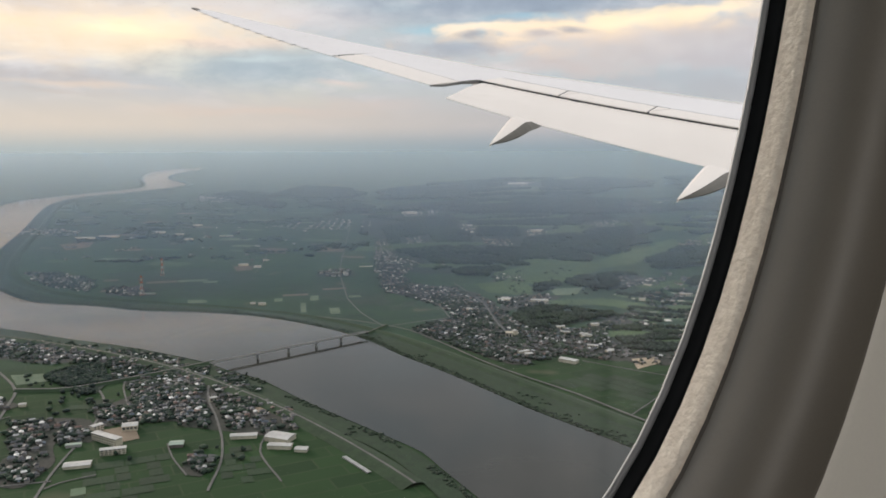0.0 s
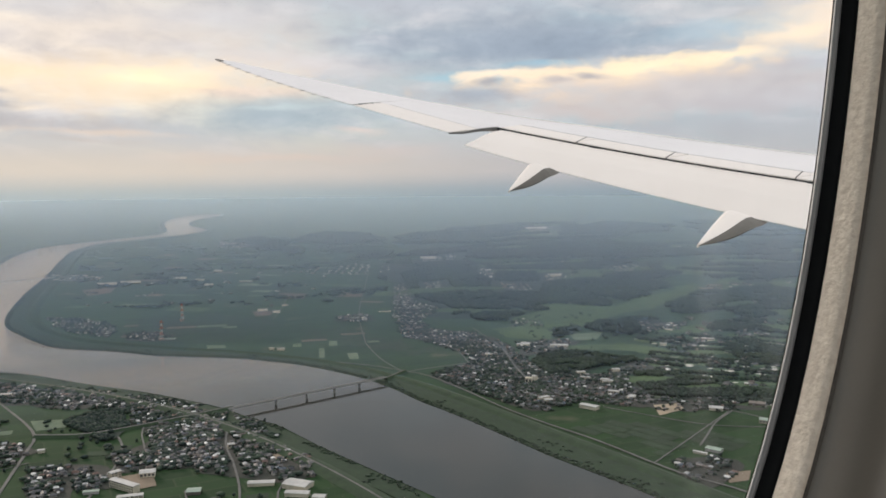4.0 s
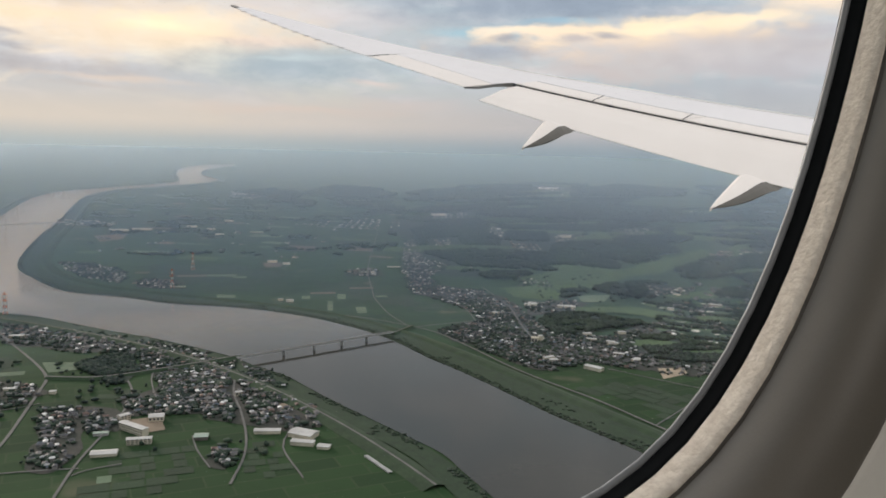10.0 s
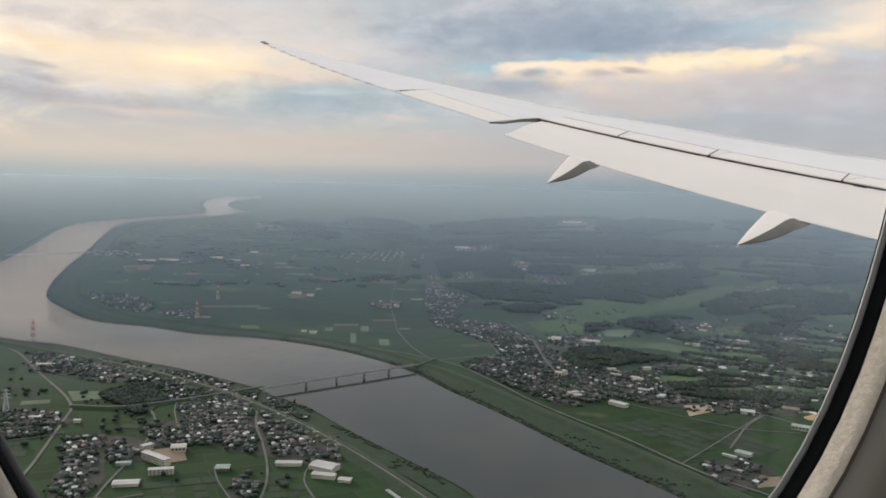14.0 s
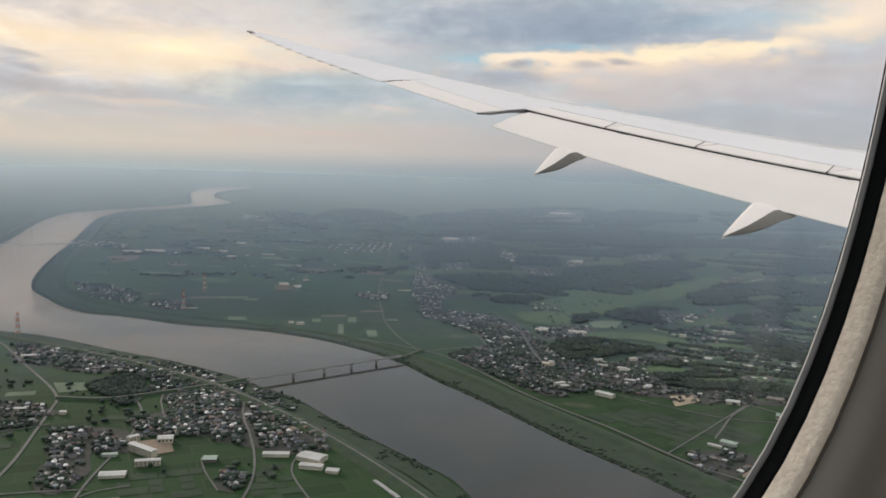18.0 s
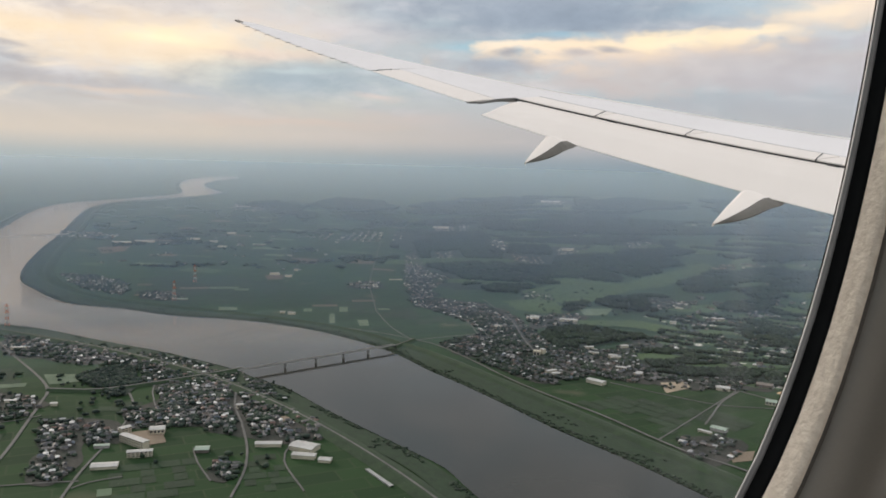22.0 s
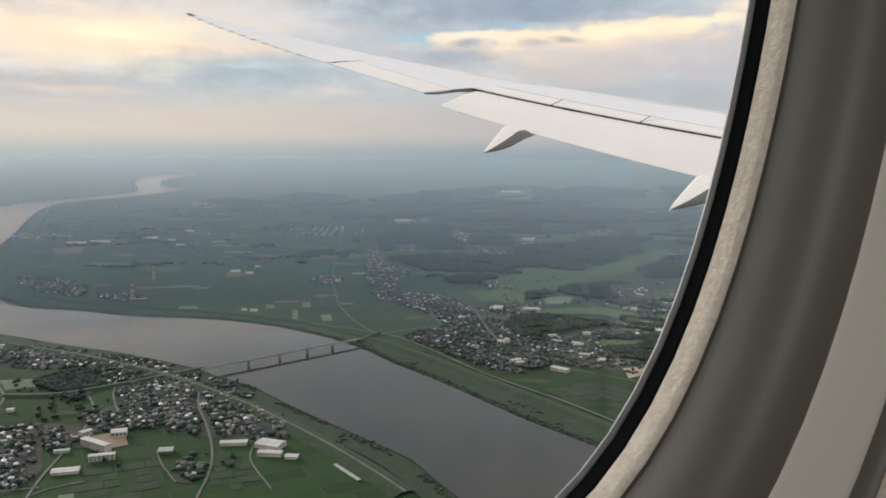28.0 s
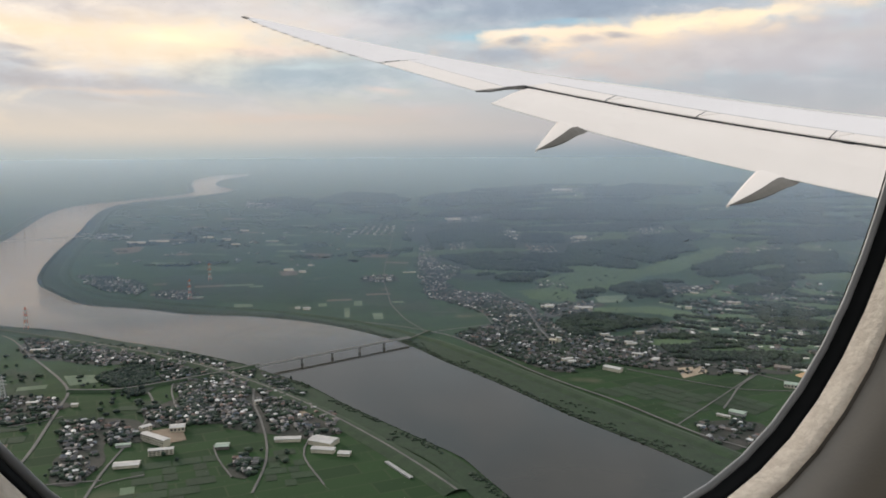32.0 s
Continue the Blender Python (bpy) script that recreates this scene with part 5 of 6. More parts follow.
town_hall((-856, 2743), 60, 14, 5, 5, green_roof, "long pale sheds by the levee")
town_hall((578, 1506), 34, 20, 6, -40, green_roof, "pale green roofed works below levee")
town_hall((483, 1431), 16, 10, 5, -40, white_roof, "small white works shed")
town_hall((546, 1493), 30, 8, 4, -40, white_roof, "long white works shed")
town_hall((798, 2532), 22, 16, 8, -20, white_roof, "cream clubhouse on the golf course")
town_hall((798, 4545), 70, 40, 10, 0, white_roof, "distant white works in the woods")
town_hall((1459, 9642), 260, 60, 14, 0, white_roof, "far pale works in the haze")
town_hall((84, 5755), 120, 40, 12, 0, white_roof, "far pale works in the haze")
town_hall((2188, 4543), 180, 10, 8, -8, white_roof, "long far white viaduct")

# white flood-bank slab near the river
slab_line = spline([(-92, 1274), (-73, 1245), (-48, 1207)], 12)
tagged(strip("slab", slab_line, [(-3.5, 0.5), (-3.5, 2.6), (3.5, 2.6), (3.5, 0.5)], concrete), "long pale concrete slab on the river foreland", "slab", kind="structure")

# larger blocks among the houses of the hill town
for at, w, d, h, lb in (((498, 2047), 30, 16, 9, "white town building among houses"), ((451, 2157), 26, 14, 8, "white town building among houses"),
                        ((315, 1881), 22, 14, 7, "white town building among houses"), ((312, 2082), 14, 12, 16, "tan apartment block among houses"),
                        ((519, 1895), 18, 14, 7, "cream town building among houses"), ((467, 2533), 44, 24, 6, "long white shop hall at the town's edge"),
                        ((356, 2578), 34, 22, 6, "pale shop hall at the town's edge"), ((899, 2793), 30, 14, 6, "white farm hall in the hills"),
                        ((762, 2760), 26, 14, 6, "white farm hall in the hills"), ((554, 2183), 24, 14, 8, "white town building among houses"),
                        ((219, 2411), 20, 14, 8, "pale town building among houses"), ((1105, 2562), 40, 14, 6, "white farm hall in the hills"), ((994, 2146), 30, 14, 6, "white farm hall in the hills")):
    make_hall(at, w, d, h, rng.choice((-35, 10, -60)), white_roof, school_wall, lb, "building", 0)

# ---------------------------------------------------------------- golf course in the hills
bunker_mat = material("bunker_sand", (0.75, 0.72, 0.66), rough=0.95, scale=0.1, grain=1.0)
fairway_mat = material("fairway", (0.052, 0.092, 0.034), (0.042, 0.078, 0.030), rough=0.95, scale=0.03, grain=0.3)
golf = np.array([(765, 2597), (1001, 2681), (1224, 2580), (864, 1795), (729, 1815), (642, 1961), (636, 2194)])
spots = fill(golf, 112)
for i, p in enumerate(spots):
    a = rng.uniform(-0.5, 0.1) + math.radians(-20)
    u = np.array([math.cos(a), math.sin(a)])
    v = np.array([-u[1], u[0]])
    long, wide = rng.uniform(50, 95), rng.uniform(14, 22)
    oval = [tuple(p + u * long * math.cos(t) + v * wide * math.sin(t) * (1 + 0.25 * math.sin(2 * t + i))) for t in np.linspace(0, 2 * math.pi, 18)[:-1]]
    patch("fairway", oval, fairway_mat, 1.1 + 0.05 * (i % 3), label="mown golf fairway")
    for _ in range(rng.choice((2, 3, 4))):
        c = p + u * rng.uniform(-long, long) + v * rng.uniform(-18, 18)
        s = rng.uniform(4.5, 10)
        patch("bunker", [tuple(c + np.array([s * 1.5 * math.cos(t), s * 0.8 * math.sin(t)])) for t in np.linspace(0, 2 * math.pi, 11)[:-1]], bunker_mat, 1.6, label="white sand bunker")
    row = p + v * (wide + 9) + u[None] * np.linspace(-long, long, 22)[:, None] + nrg.uniform(-5, 5, (22, 2))
    row2 = row + v * nrg.uniform(3, 9, (22, 1))
    spots_row = np.vstack([row, row2])
    golf_trees = spots_row if i == 0 else np.vstack([golf_trees, spots_row])
crowns("fairway_trees", golf_trees, 10.5, 10.0, "dark rows of trees between golf fairways")
# loose trees over the hill country and along lanes
loose = np.vstack([fill([(364, 2829), (624, 2717), (1038, 2785), (1470, 3022), (1264, 2586), (759, 2509), (408, 2456)], 34, 0.9), fill([(669, 2199), (1039, 2248), (809, 1789), (596, 1856)], 26, 0.9),
                   fill([(410, 3208), (730, 3202), (638, 2877), (364, 2829)], 40, 0.9), fill([(-1324, 2193), (-455, 1869), (-237, 1526), (-177, 1406), (-307, 1195), (-887, 1461)], 30, 0.9)])
ok = ~inside(loose, RIVER)
ok &= np.array([min(np.hypot(q[0] - a, q[1] - b) for a, b in HALL_SPOTS) > 48 for q in loose]) & np.array([noise.noise((q[0] / 90, q[1] / 90, 5.0)) > 0.14 for q in loose])
crowns("field_trees", off_roads(loose[ok], 9.0), 9.0, 8.0, "scattered dark trees along lanes and gardens")


# ---------------------------------------------------------------- country further along the flight: works, sun panels, the long field road
road([(562, 1539), (602, 1607), (653, 1694), (724, 1781)], 7, "pale straight field road")
road([(724, 1781), (641, 1852), (544, 1948), (411, 2019), (237, 2077)], 8, "grey country road below the town")
road([(724, 1781), (803, 1681), (881, 1594), (916, 1536)], 7, "grey country road past the works")
patch("field", [(1225, 2333), (1283, 2364), (1355, 2321), (1292, 2103), (1295, 2004), (1192, 2035)], sand_mat, 1.0, label="bare brown earth terrace")
patch("field", [(911, 1910), (1063, 1918), (1100, 1862), (1049, 1751), (952, 1779)], field_mat, 1.0, label="bright green meadow")
patch("field", [(826, 2051), (899, 2057), (899, 1967), (843, 1961)], pale_field_mat, 1.05, label="pale bare plot")
make_hall((766, 1681), 46, 24, 8, -28, green_roof, school_wall, "long hall with pale green roof by the works", "hall", 1)
make_hall((800, 1822), 40, 26, 7, -28, wall_mat, wall_mat, "low brown workshop by the sand heap", "hall", 0)
make_hall((972, 2603), 40, 18, 8, 0, white_roof, school_wall, "white clubhouse among golf trees", "hall", 1)
for at, w, d in (((2176, 3910), 120, 60), ((2190, 3747), 90, 50), ((2494, 4042), 110, 40), ((2484, 3665), 150, 40), ((2590, 3738), 100, 40), ((1978, 3604), 60, 40)):
    make_hall(at, w, d, 12, 10, white_roof, school_wall, "large white factory hall beyond the woods", "hall", 0)


def make_heap(at, r, tall):
    """A heap of orange sand with rilled flanks."""
    c = lay(at, 0.5)[0]
    vs, fs = [], []
    for i in range(7):
        u = i / 6
        for j in range(28):
            a = 2 * math.pi * j / 28
            q = r * (1 - u * 0.93) * (1 + 0.16 * noise.noise((math.cos(a) * 2, math.sin(a) * 2, u)))
            vs.append((c[0] + 1.5 * q * math.cos(a), c[1] + q * math.sin(a), c[2] + tall * (1 - (1 - u) ** 1.5) + 0.6 * noise.noise((a * 3, u * 5, 1.0)) * (u > 0)))
    for i in range(6):
        for j in range(28):
            fs.append((i * 28 + j, i * 28 + (j + 1) % 28, (i + 1) * 28 + (j + 1) % 28, (i + 1) * 28 + j))
    fs.append(tuple(range(6 * 28, 7 * 28)))
    return tagged(piece("sand_heap", vs, fs, material("orange_sand", (0.46, 0.31, 0.17), rough=0.95, scale=0.2, grain=1.5)), "large heap of orange sand at the works", "sand heap")


make_heap((844, 1767), 24, 9)
panel_dark = material("solar_panel", (0.035, 0.04, 0.055), rough=0.3, scale=0.2)
for i in range(14):
    a, b = np.array((1087, 1838), float), np.array((1133, 1678), float)
    row0 = a + (np.array((1134, 1844), float) - a) * i / 13
    row1 = np.array((1086, 1673), float) + (b - np.array((1086, 1673), float)) * i / 13
    p, q = lay(row0, 2.4)[0], lay(row1, 2.4)[0]
    rack = tagged(new("solar_panel_row"), "long dark row of tilted solar panels", "solar panels", group="solar farm")
    v, f = beam(p, q, 3.4, 0.2)
    v = [(x, y, z + (0.9 if k in (1, 2, 5, 6) else 0.0)) for k, (x, y, z) in enumerate(v)]
    piece("panel", v, f, panel_dark, rack)
    for u in (0.1, 0.5, 0.9):
        c = p + (q - p) * u
        v, f = box_data(0.4, 0.4, 2.3)
        piece("post", [(x + c[0], y + c[1], z + c[2] - 2.4) for x, y, z in v], f, concrete, rack)

# the plain behind: long road with its works, hamlets and pylons
road([(-1593, 582), (-1725, 907), (-1915, 1371), (-2277, 2250), (-3085, 4218), (-3664, 4855)], 9, "long straight pale field road")
road([(-1325, 1755), (-1163, 1209), (-1061, 852), (-1016, 682), (-908, 540)], 8, "grey field road")
road([(-1713, 892), (-1584, 921), (-1437, 955), (-1284, 998), (-1108, 1050), (-843, 1126), (-618, 1188), (-536, 1205)], 6, "narrow field road")
road([(-1016, 682), (-916, 684), (-781, 718), (-638, 751)], 6, "narrow field road")
road([(-738, 1824), (-586, 1570), (-546, 1215), (-505, 991)], 8, "grey country road")
for at, w, d, h in (((-2546, 3168), 60, 18, 8), ((-2462, 3236), 60, 14, 8), ((-2414, 2922), 50, 14, 7), ((-1513, 917), 34, 12, 6), ((-1061, 723), 16, 22, 5)):
    make_hall(at, w, d, h, 10, white_roof, school_wall, "long white works hall by the field road", "hall", 0)
for pts in ([(-1304, 1739), (-1190, 1746), (-1182, 1654), (-1287, 1641)], [(-782, 1016), (-701, 1040), (-674, 960), (-758, 933)], [(-725, 931), (-677, 947), (-668, 865), (-701, 850)]):
    patch("field", pts, fallow_mat, 1.0, label="reddish brown fallow field")
for at in ((-795, 1143), (-631, 784), (-915, 1617)):
    make_pylon(at, 52, False, "grey lattice power pylon in the rice fields")
parcels([(-2079, 1878), (-1367, 1833), (-1133, 1104), (-1429, 964), (-1697, 950)], 20, 80, 42, 1.6, FM, 70)


# ---------------------------------------------------------------- the wing
def fl(f, l, z):
    """A place given ahead of the eye, out over the wing, and up."""
    return tuple(FWD * f + LAT * l + Vector((0, 0, z)))


def along(l, ls, zs):
    """Height at span l by a smooth table, carried on straight at its ends."""
    c = np.polyfit(ls, zs, 3 if len(ls) > 4 else 2)
    lo, hi = ls[0], ls[-1]
    if l < lo:
        return float(np.polyval(c, lo) + (l - lo) * np.polyval(np.polyder(c), lo))
    if l > hi:
        return float(np.polyval(c, hi) + (l - hi) * np.polyval(np.polyder(c), hi))
    return float(np.polyval(c, l))


def le_f(l): return 27.21 - 0.70 * l
def te_f(l): return 18.10 - 0.40 * l
def gap_f(l): return 19.60 - 0.40 * l
def hinge_f(l): return te_f(l) + 0.95
def le_z(l): return along(l, [12.9, 16.1, 19.67, 21.63, 24.13, 25.95, 27.93], [0.66, 1.28, 2.04, 2.54, 3.19, 3.71, 4.30]) + 0.06 * min(1, max(0, (20 - l) / 3))
def gap_z(l): return along(l, [10.8, 14.08, 18.76], [0.03, 0.64, 1.655])
def flap_z(l): return along(l, [10.13, 12.36, 14.87, 18.31], [-0.92, -0.43, 0.165, 1.11])
def te_z(l): return along(l, [19.0, 22.0, 23.2, 24.94, 26.56, 28.23], [1.52, 2.41, 2.73, 3.25, 3.83, 4.39])


def top_z(l, f, rear_f, rear_z):
    """Height of the upper skin between the rear edge and the leading edge, slightly crowned."""
    u = (f - rear_f) / max(le_f(l) - rear_f, 1e-6)
    return rear_z + (le_z(l) - rear_z) * u + 0.05 * (le_f(l) - rear_f) / 5 * 4 * u * (1 - u)


def wing_section(l, rear_f, rear_z):
    c = le_f(l) - rear_f
    t = 0.05 * c + 0.03
    up = [fl(rear_f + c * u, l, top_z(l, rear_f + c * u, rear_f, rear_z)) for u in (0, 0.25, 0.5, 0.75, 0.93)]
    nose = [fl(le_f(l), l, le_z(l) - 0.005), fl(le_f(l) + 0.02 * c, l, le_z(l) - 0.35 * t), fl(le_f(l) - 0.04 * c, l, le_z(l) - t)]
    low = [fl(rear_f + c * u, l, top_z(l, rear_f + c * u, rear_f, rear_z) - t * w) for u, w in ((0.6, 1.9), (0.3, 1.4))]
    low.append(fl(rear_f, l, rear_z - 0.014))
    return up + nose + low


def make_wing():
    wing = tagged(new("aircraft_wing"), "white swept airliner wing with lowered flap and raked tip", "wing")
    wing.empty_display_size = 1.0
    rings = [wing_section(l, gap_f(l), gap_z(l)) for l in np.linspace(4.5, 18.75, 24)]
    v, f = loft(rings)
    piece("inner_wing_box", v, f, wing_white, wing, "pale lavender-white upper skin")
    rings = [wing_section(l, hinge_f(l), te_z(l) + (0.12 if l < 22 else 0.10)) for l in np.linspace(18.76, 22.25, 8)]
    v, f = loft(rings)
    piece("middle_wing_box", v, f, wing_white, wing)
    rings = []
    for l in np.linspace(22.26, 28.28, 22):
        rings.append(wing_section(l, te_f(l), te_z(l)))
    l = 28.42
    rings.append([tuple(Vector(p) * 0.35 + Vector(fl(te_f(l) + 0.25, l, te_z(l))) * 0.65) for p in wing_section(l, te_f(l), te_z(l))])
    v, f = loft(rings)
    piece("raked_wing_tip", v, f, wing_white, wing, "tapering raked tip")

    # lamp housing at the very tip
    rings = [[fl(te_f(k) + d, k, te_z(k) + e) for d, e in ((-0.02, 0.02), (0.12, 0.03), (0.12, -0.01), (-0.02, -0.02))] for k in (28.16, 28.40)]
    v, f = loft(rings)
    piece("tip_lamp_housing", v, f, tip_brown, wing, "small dark lamp housing at the tip")

    # aileron between the flap and the tip, lowered a little
    rings = []
    for l in np.linspace(18.80, 22.12, 8):
        hf, hz = hinge_f(l) - 0.02, te_z(l) + 0.115
        rings.append([fl(hf, l, hz), fl((hf + te_f(l)) / 2, l, (hz + te_z(l)) / 2 + 0.02), fl(te_f(l), l, te_z(l)),
                      fl(te_f(l) + 0.02, l, te_z(l) - 0.012), fl(hf, l, hz - 0.075)])
    v, f = loft(rings)
    piece("aileron", v, f, flap_white, wing, "white aileron drooped slightly")
    # its inboard end shows a dark rib
    l = 18.79
    rings = []
    for k in (0.0, 0.04):
        lk = l - k
        rings.append([fl(te_f(lk) - 0.02, lk, te_z(lk) + 0.01), fl(te_f(lk) + 0.4, lk, te_z(lk) + 0.03), fl(te_f(lk) + 0.95, lk, te_z(lk) + 0.14),
                      fl(te_f(lk) + 1.5, lk, te_z(lk) + 0.2), fl(te_f(lk) + 1.5, lk, te_z(lk) + 0.10), fl(te_f(lk) + 0.9, lk, te_z(lk) + 0.06),
                      fl(te_f(lk) + 0.4, lk, te_z(lk) - 0.02), fl(te_f(lk) - 0.02, lk, te_z(lk) - 0.03)])
    v, f = loft(rings)
    piece("end_rib", v, f, grey_metal, wing, "dark curved end rib of the aileron bay")

    # flap, lowered behind a dark slot
    rings = []
    for l in np.linspace(4.5, 18.33, 22):
        lf = l + 0.27 * max(0.0, (l - 17.4) / 0.93)        # its outer end is cut on the slant
        gf, gz = gap_f(lf) - 0.03, gap_z(lf) - 0.052
        tf, tz = te_f(l), flap_z(l)
        lc = (l + lf) / 2
        cf, cz = (gf + tf) / 2, (gz + tz) / 2
        rings.append([fl(gf, lf, gz), fl(gf - 0.25 * (gf - tf), 0.75 * lf + 0.25 * l, gz - 0.25 * (gz - tz) + 0.035), fl(cf, lc, cz + 0.045),
                      fl(tf + 0.25 * (gf - tf), l, tz + 0.25 * (gz - tz) + 0.025), fl(tf, l, tz),
                      fl(tf, l, tz - 0.012), fl(cf, lc, cz - 0.16), fl(gf - 0.05, lf, gz - 0.24), fl(gf + 0.12, lf, gz - 0.14)])
    v, f = loft(rings)
    piece("flap", v, f, flap_white, wing, "large white flap lowered for approach")
    # the slot's rear spar, its shade put in as near-black
    rings = []
    for l in np.linspace(4.5, 18.74, 16):
        rings.append([fl(gap_f(l) - 0.012, l, gap_z(l) - 0.012), fl(gap_f(l) + 0.10, l, gap_z(l) - 0.02), fl(gap_f(l) + 0.10, l, gap_z(l) - 0.30),
                      fl(gap_f(l) - 0.012, l, gap_z(l) - 0.30)])
    v, f = loft(rings)
    piece("rear_spar", v, f, near_black, wing, "dark slot between wing and flap")

    # spoiler panels ahead of the slot
    for a, b in ((18.62, 16.45), (16.41, 14.20), (14.15, 11.47), (11.42, 8.4), (8.35, 5.0)):
        rings = []
        for l in np.linspace(a, b, 5):
            gf, gz = gap_f(l), gap_z(l)
            hf = gf + 0.62 + 0.02 * (18.6 - l)
            hz = top_z(l, hf, gf, gz)
            rings.append([fl(gf - 0.03, l, gz + 0.012), fl(hf, l, hz + 0.016), fl(hf + 0.01, l, hz - 0.02), fl(gf - 0.03, l, gz - 0.012)])
        v, f = loft(rings)
        piece("spoiler", v, f, flap_white, wing)
        # the dark joint at its inboard end and the fine line at its hinge
        joint = []
        for u in (-0.035, 0.2, 0.4, 0.58, 0.64 + 0.02 * (18.6 - b)):
            l0, l1 = b - 0.022 + 0.42 * u, b - 0.006 + 0.42 * u
            joint.append([fl(gap_f(l0) + u, l0, top_z(l0, gap_f(l0) + u, gap_f(l0), gap_z(l0)) + 0.024), fl(gap_f(l1) + u, l1, top_z(l1, gap_f(l1) + u, gap_f(l1), gap_z(l1)) + 0.024),
                          fl(gap_f(l1) + u, l1, top_z(l1, gap_f(l1) + u, gap_f(l1), gap_z(l1)) - 0.02), fl(gap_f(l0) + u, l0, top_z(l0, gap_f(l0) + u, gap_f(l0), gap_z(l0)) - 0.02)])
        v, f = loft(joint)
        piece("panel_joint", v, f, near_black, wing)
        hinge = []
        for l in np.linspace(a, b, 4):
            hf = gap_f(l) + 0.632 + 0.02 * (18.6 - l)
            hinge.append([fl(hf + d, l, top_z(l, hf + d, gap_f(l), gap_z(l)) + e) for d, e in ((0.0, 0.018), (0.03, 0.018), (0.03, -0.01), (0.0, -0.01))])
        v, f = loft(hinge)
        piece("hinge_line", v, f, seam_grey, wing)
    # leading edge of the slats, its sheen put in as a paler strip
    edge = []
    for l in np.linspace(4.5, 22.0, 16):
        c = le_f(l) - gap_f(l)
        edge.append([fl(le_f(l) - d * c, l, top_z(l, le_f(l) - d * c, gap_f(l), gap_z(l)) + e) for d, e in ((0.10, 0.008), (0.04, 0.012), (-0.005, 0.0), (0.0, -0.05), (0.10, -0.05))])
    v, f = loft(edge)
    piece("slat_edge", v, f, slat_sheen, wing, "pale leading edge with its sheen painted in")
    # dark gap at the outboard end of the aileron
    gap = []
    for u, h in ((0.20, 0.0), (0.35, 0.0), (0.5, 0.0), (0.66, 0.0)):
        l = 22.19
        top = lambda k: te_z(k) + 0.125 * u + 0.012
        gap.append([fl(te_f(l) + u, l + 0.04, top(l)), fl(te_f(l) + u, l - 0.04 - h, top(l)), fl(te_f(l) + u, l - 0.04 - h, top(l) - 0.05), fl(te_f(l) + u, l + 0.04, top(l) - 0.05)])
    v, f = loft(gap)
    piece("panel_joint", v, f, near_black, wing)
    # small dark brackets in the slot
    for l in (15.95, 11.1, 18.55):
        rings = [[fl(gap_f(k) - 0.05, k, gap_z(k) - 0.015), fl(gap_f(k) + 0.06, k, gap_z(k) - 0.01), fl(gap_f(k) + 0.06, k, gap_z(k) - 0.16),
                  fl(gap_f(k) - 0.06, k, gap_z(k) - 0.12)] for k in (l - 0.12, l + 0.12)]
        v, f = loft(rings)
        piece("flap_bracket", v, f, near_black, wing)
    # canoe fairings of the flap tracks: a ramp that falls to a point, with a keel below
    for l, tail_f, tail_z, wide in ((16.05, 10.66, -0.10, 0.45), (11.5, 12.15, -1.19, 0.42)):
        run = te_f(l) - tail_f
        ramp, keel = [], []
        for u in np.linspace(0, 1.35, 14):
            ff = tail_f + u * run
            w = wide * min(1.0, u) ** 0.85 + 0.004
            zr = tail_z + (flap_z(l) + 0.01 - tail_z) * min(u / 0.9, 1.0) ** 0.95 + max(0.0, u - 1) * run * 0.2
            deep = 0.006 + 0.20 * math.sin(min(1.0, u / 1.3) * math.pi)
            lean = lambda c: fl(ff, l + w * c[0], zr + 0.29 * w * c[0] + c[1])
            e = -0.86 + 0.56 * min(1.0, u)          # the edge between ramp and keel
            ramp.append([lean(c) for c in ((e, 0.0), (0.3, 0.015), (0.75, 0.01), (1.0, -0.02), (0.4, -0.05))])
            keel.append([lean(c) for c in ((e, -0.004), (0.98, -0.024), (0.5, -0.6 * deep), (-0.3, -0.9 * deep), (-0.9, -0.8 * deep), (-1.0, -0.6 * deep), (0.5 * e - 0.5, -0.25 * deep))])
        v, f = loft(ramp, closed=True)
        fairing = piece("flap_track_fairing", v, f, flap_white, wing, "pointed white canoe fairing under the flap")
        # the keel's shade under the flap is put into its darker grey
        v, f = loft(keel, closed=True)
        piece("keel", v, f, keel_shade_grey, fairing, "grey underside with shade painted in")
    # little trailing-edge wicks near the tip
    for i in range(10):
        l = 23.2 + i * 0.5
        a = fl(te_f(l) - 0.12, l + 0.02, te_z(l) - 0.010)
        b, c = fl(te_f(l) + 0.05, l - 0.025, te_z(l) + 0.01), fl(te_f(l) + 0.05, l + 0.03, te_z(l) + 0.018)
        dn = Vector((0, 0, -0.014))
        v = [a, b, c] + [tuple(Vector(p) + dn) for p in (a, b, c)]
        piece("static_wick", v, [(0, 1, 2), (5, 4, 3), (0, 3, 4, 1), (1, 4, 5, 2), (2, 5, 3, 0)], grey_metal, wing)
    return wing


make_wing()

# ---------------------------------------------------------------- the cabin window
WIN_D, WIN_F, WIN_Z, WIN_A, WIN_B, WIN_P, WIN_TILT = 0.150, 0.089, 0.198, 0.14, 0.311, 3.08, -0.043


def win_point(a, out, deep):
    """A place round the window: turn a, metres outside its clear edge, metres from its plane towards the cabin."""
    c, s = math.cos(a), math.sin(a)
    r = (abs(c / (WIN_A + out)) ** WIN_P + abs(s / (WIN_B + out)) ** WIN_P) ** (-1 / WIN_P)
    u, w = r * c, r * s
    ct, st = math.cos(WIN_TILT), math.sin(WIN_TILT)
    return fl(WIN_F + u * ct - w * st, WIN_D - deep, WIN_Z + u * st + w * ct)


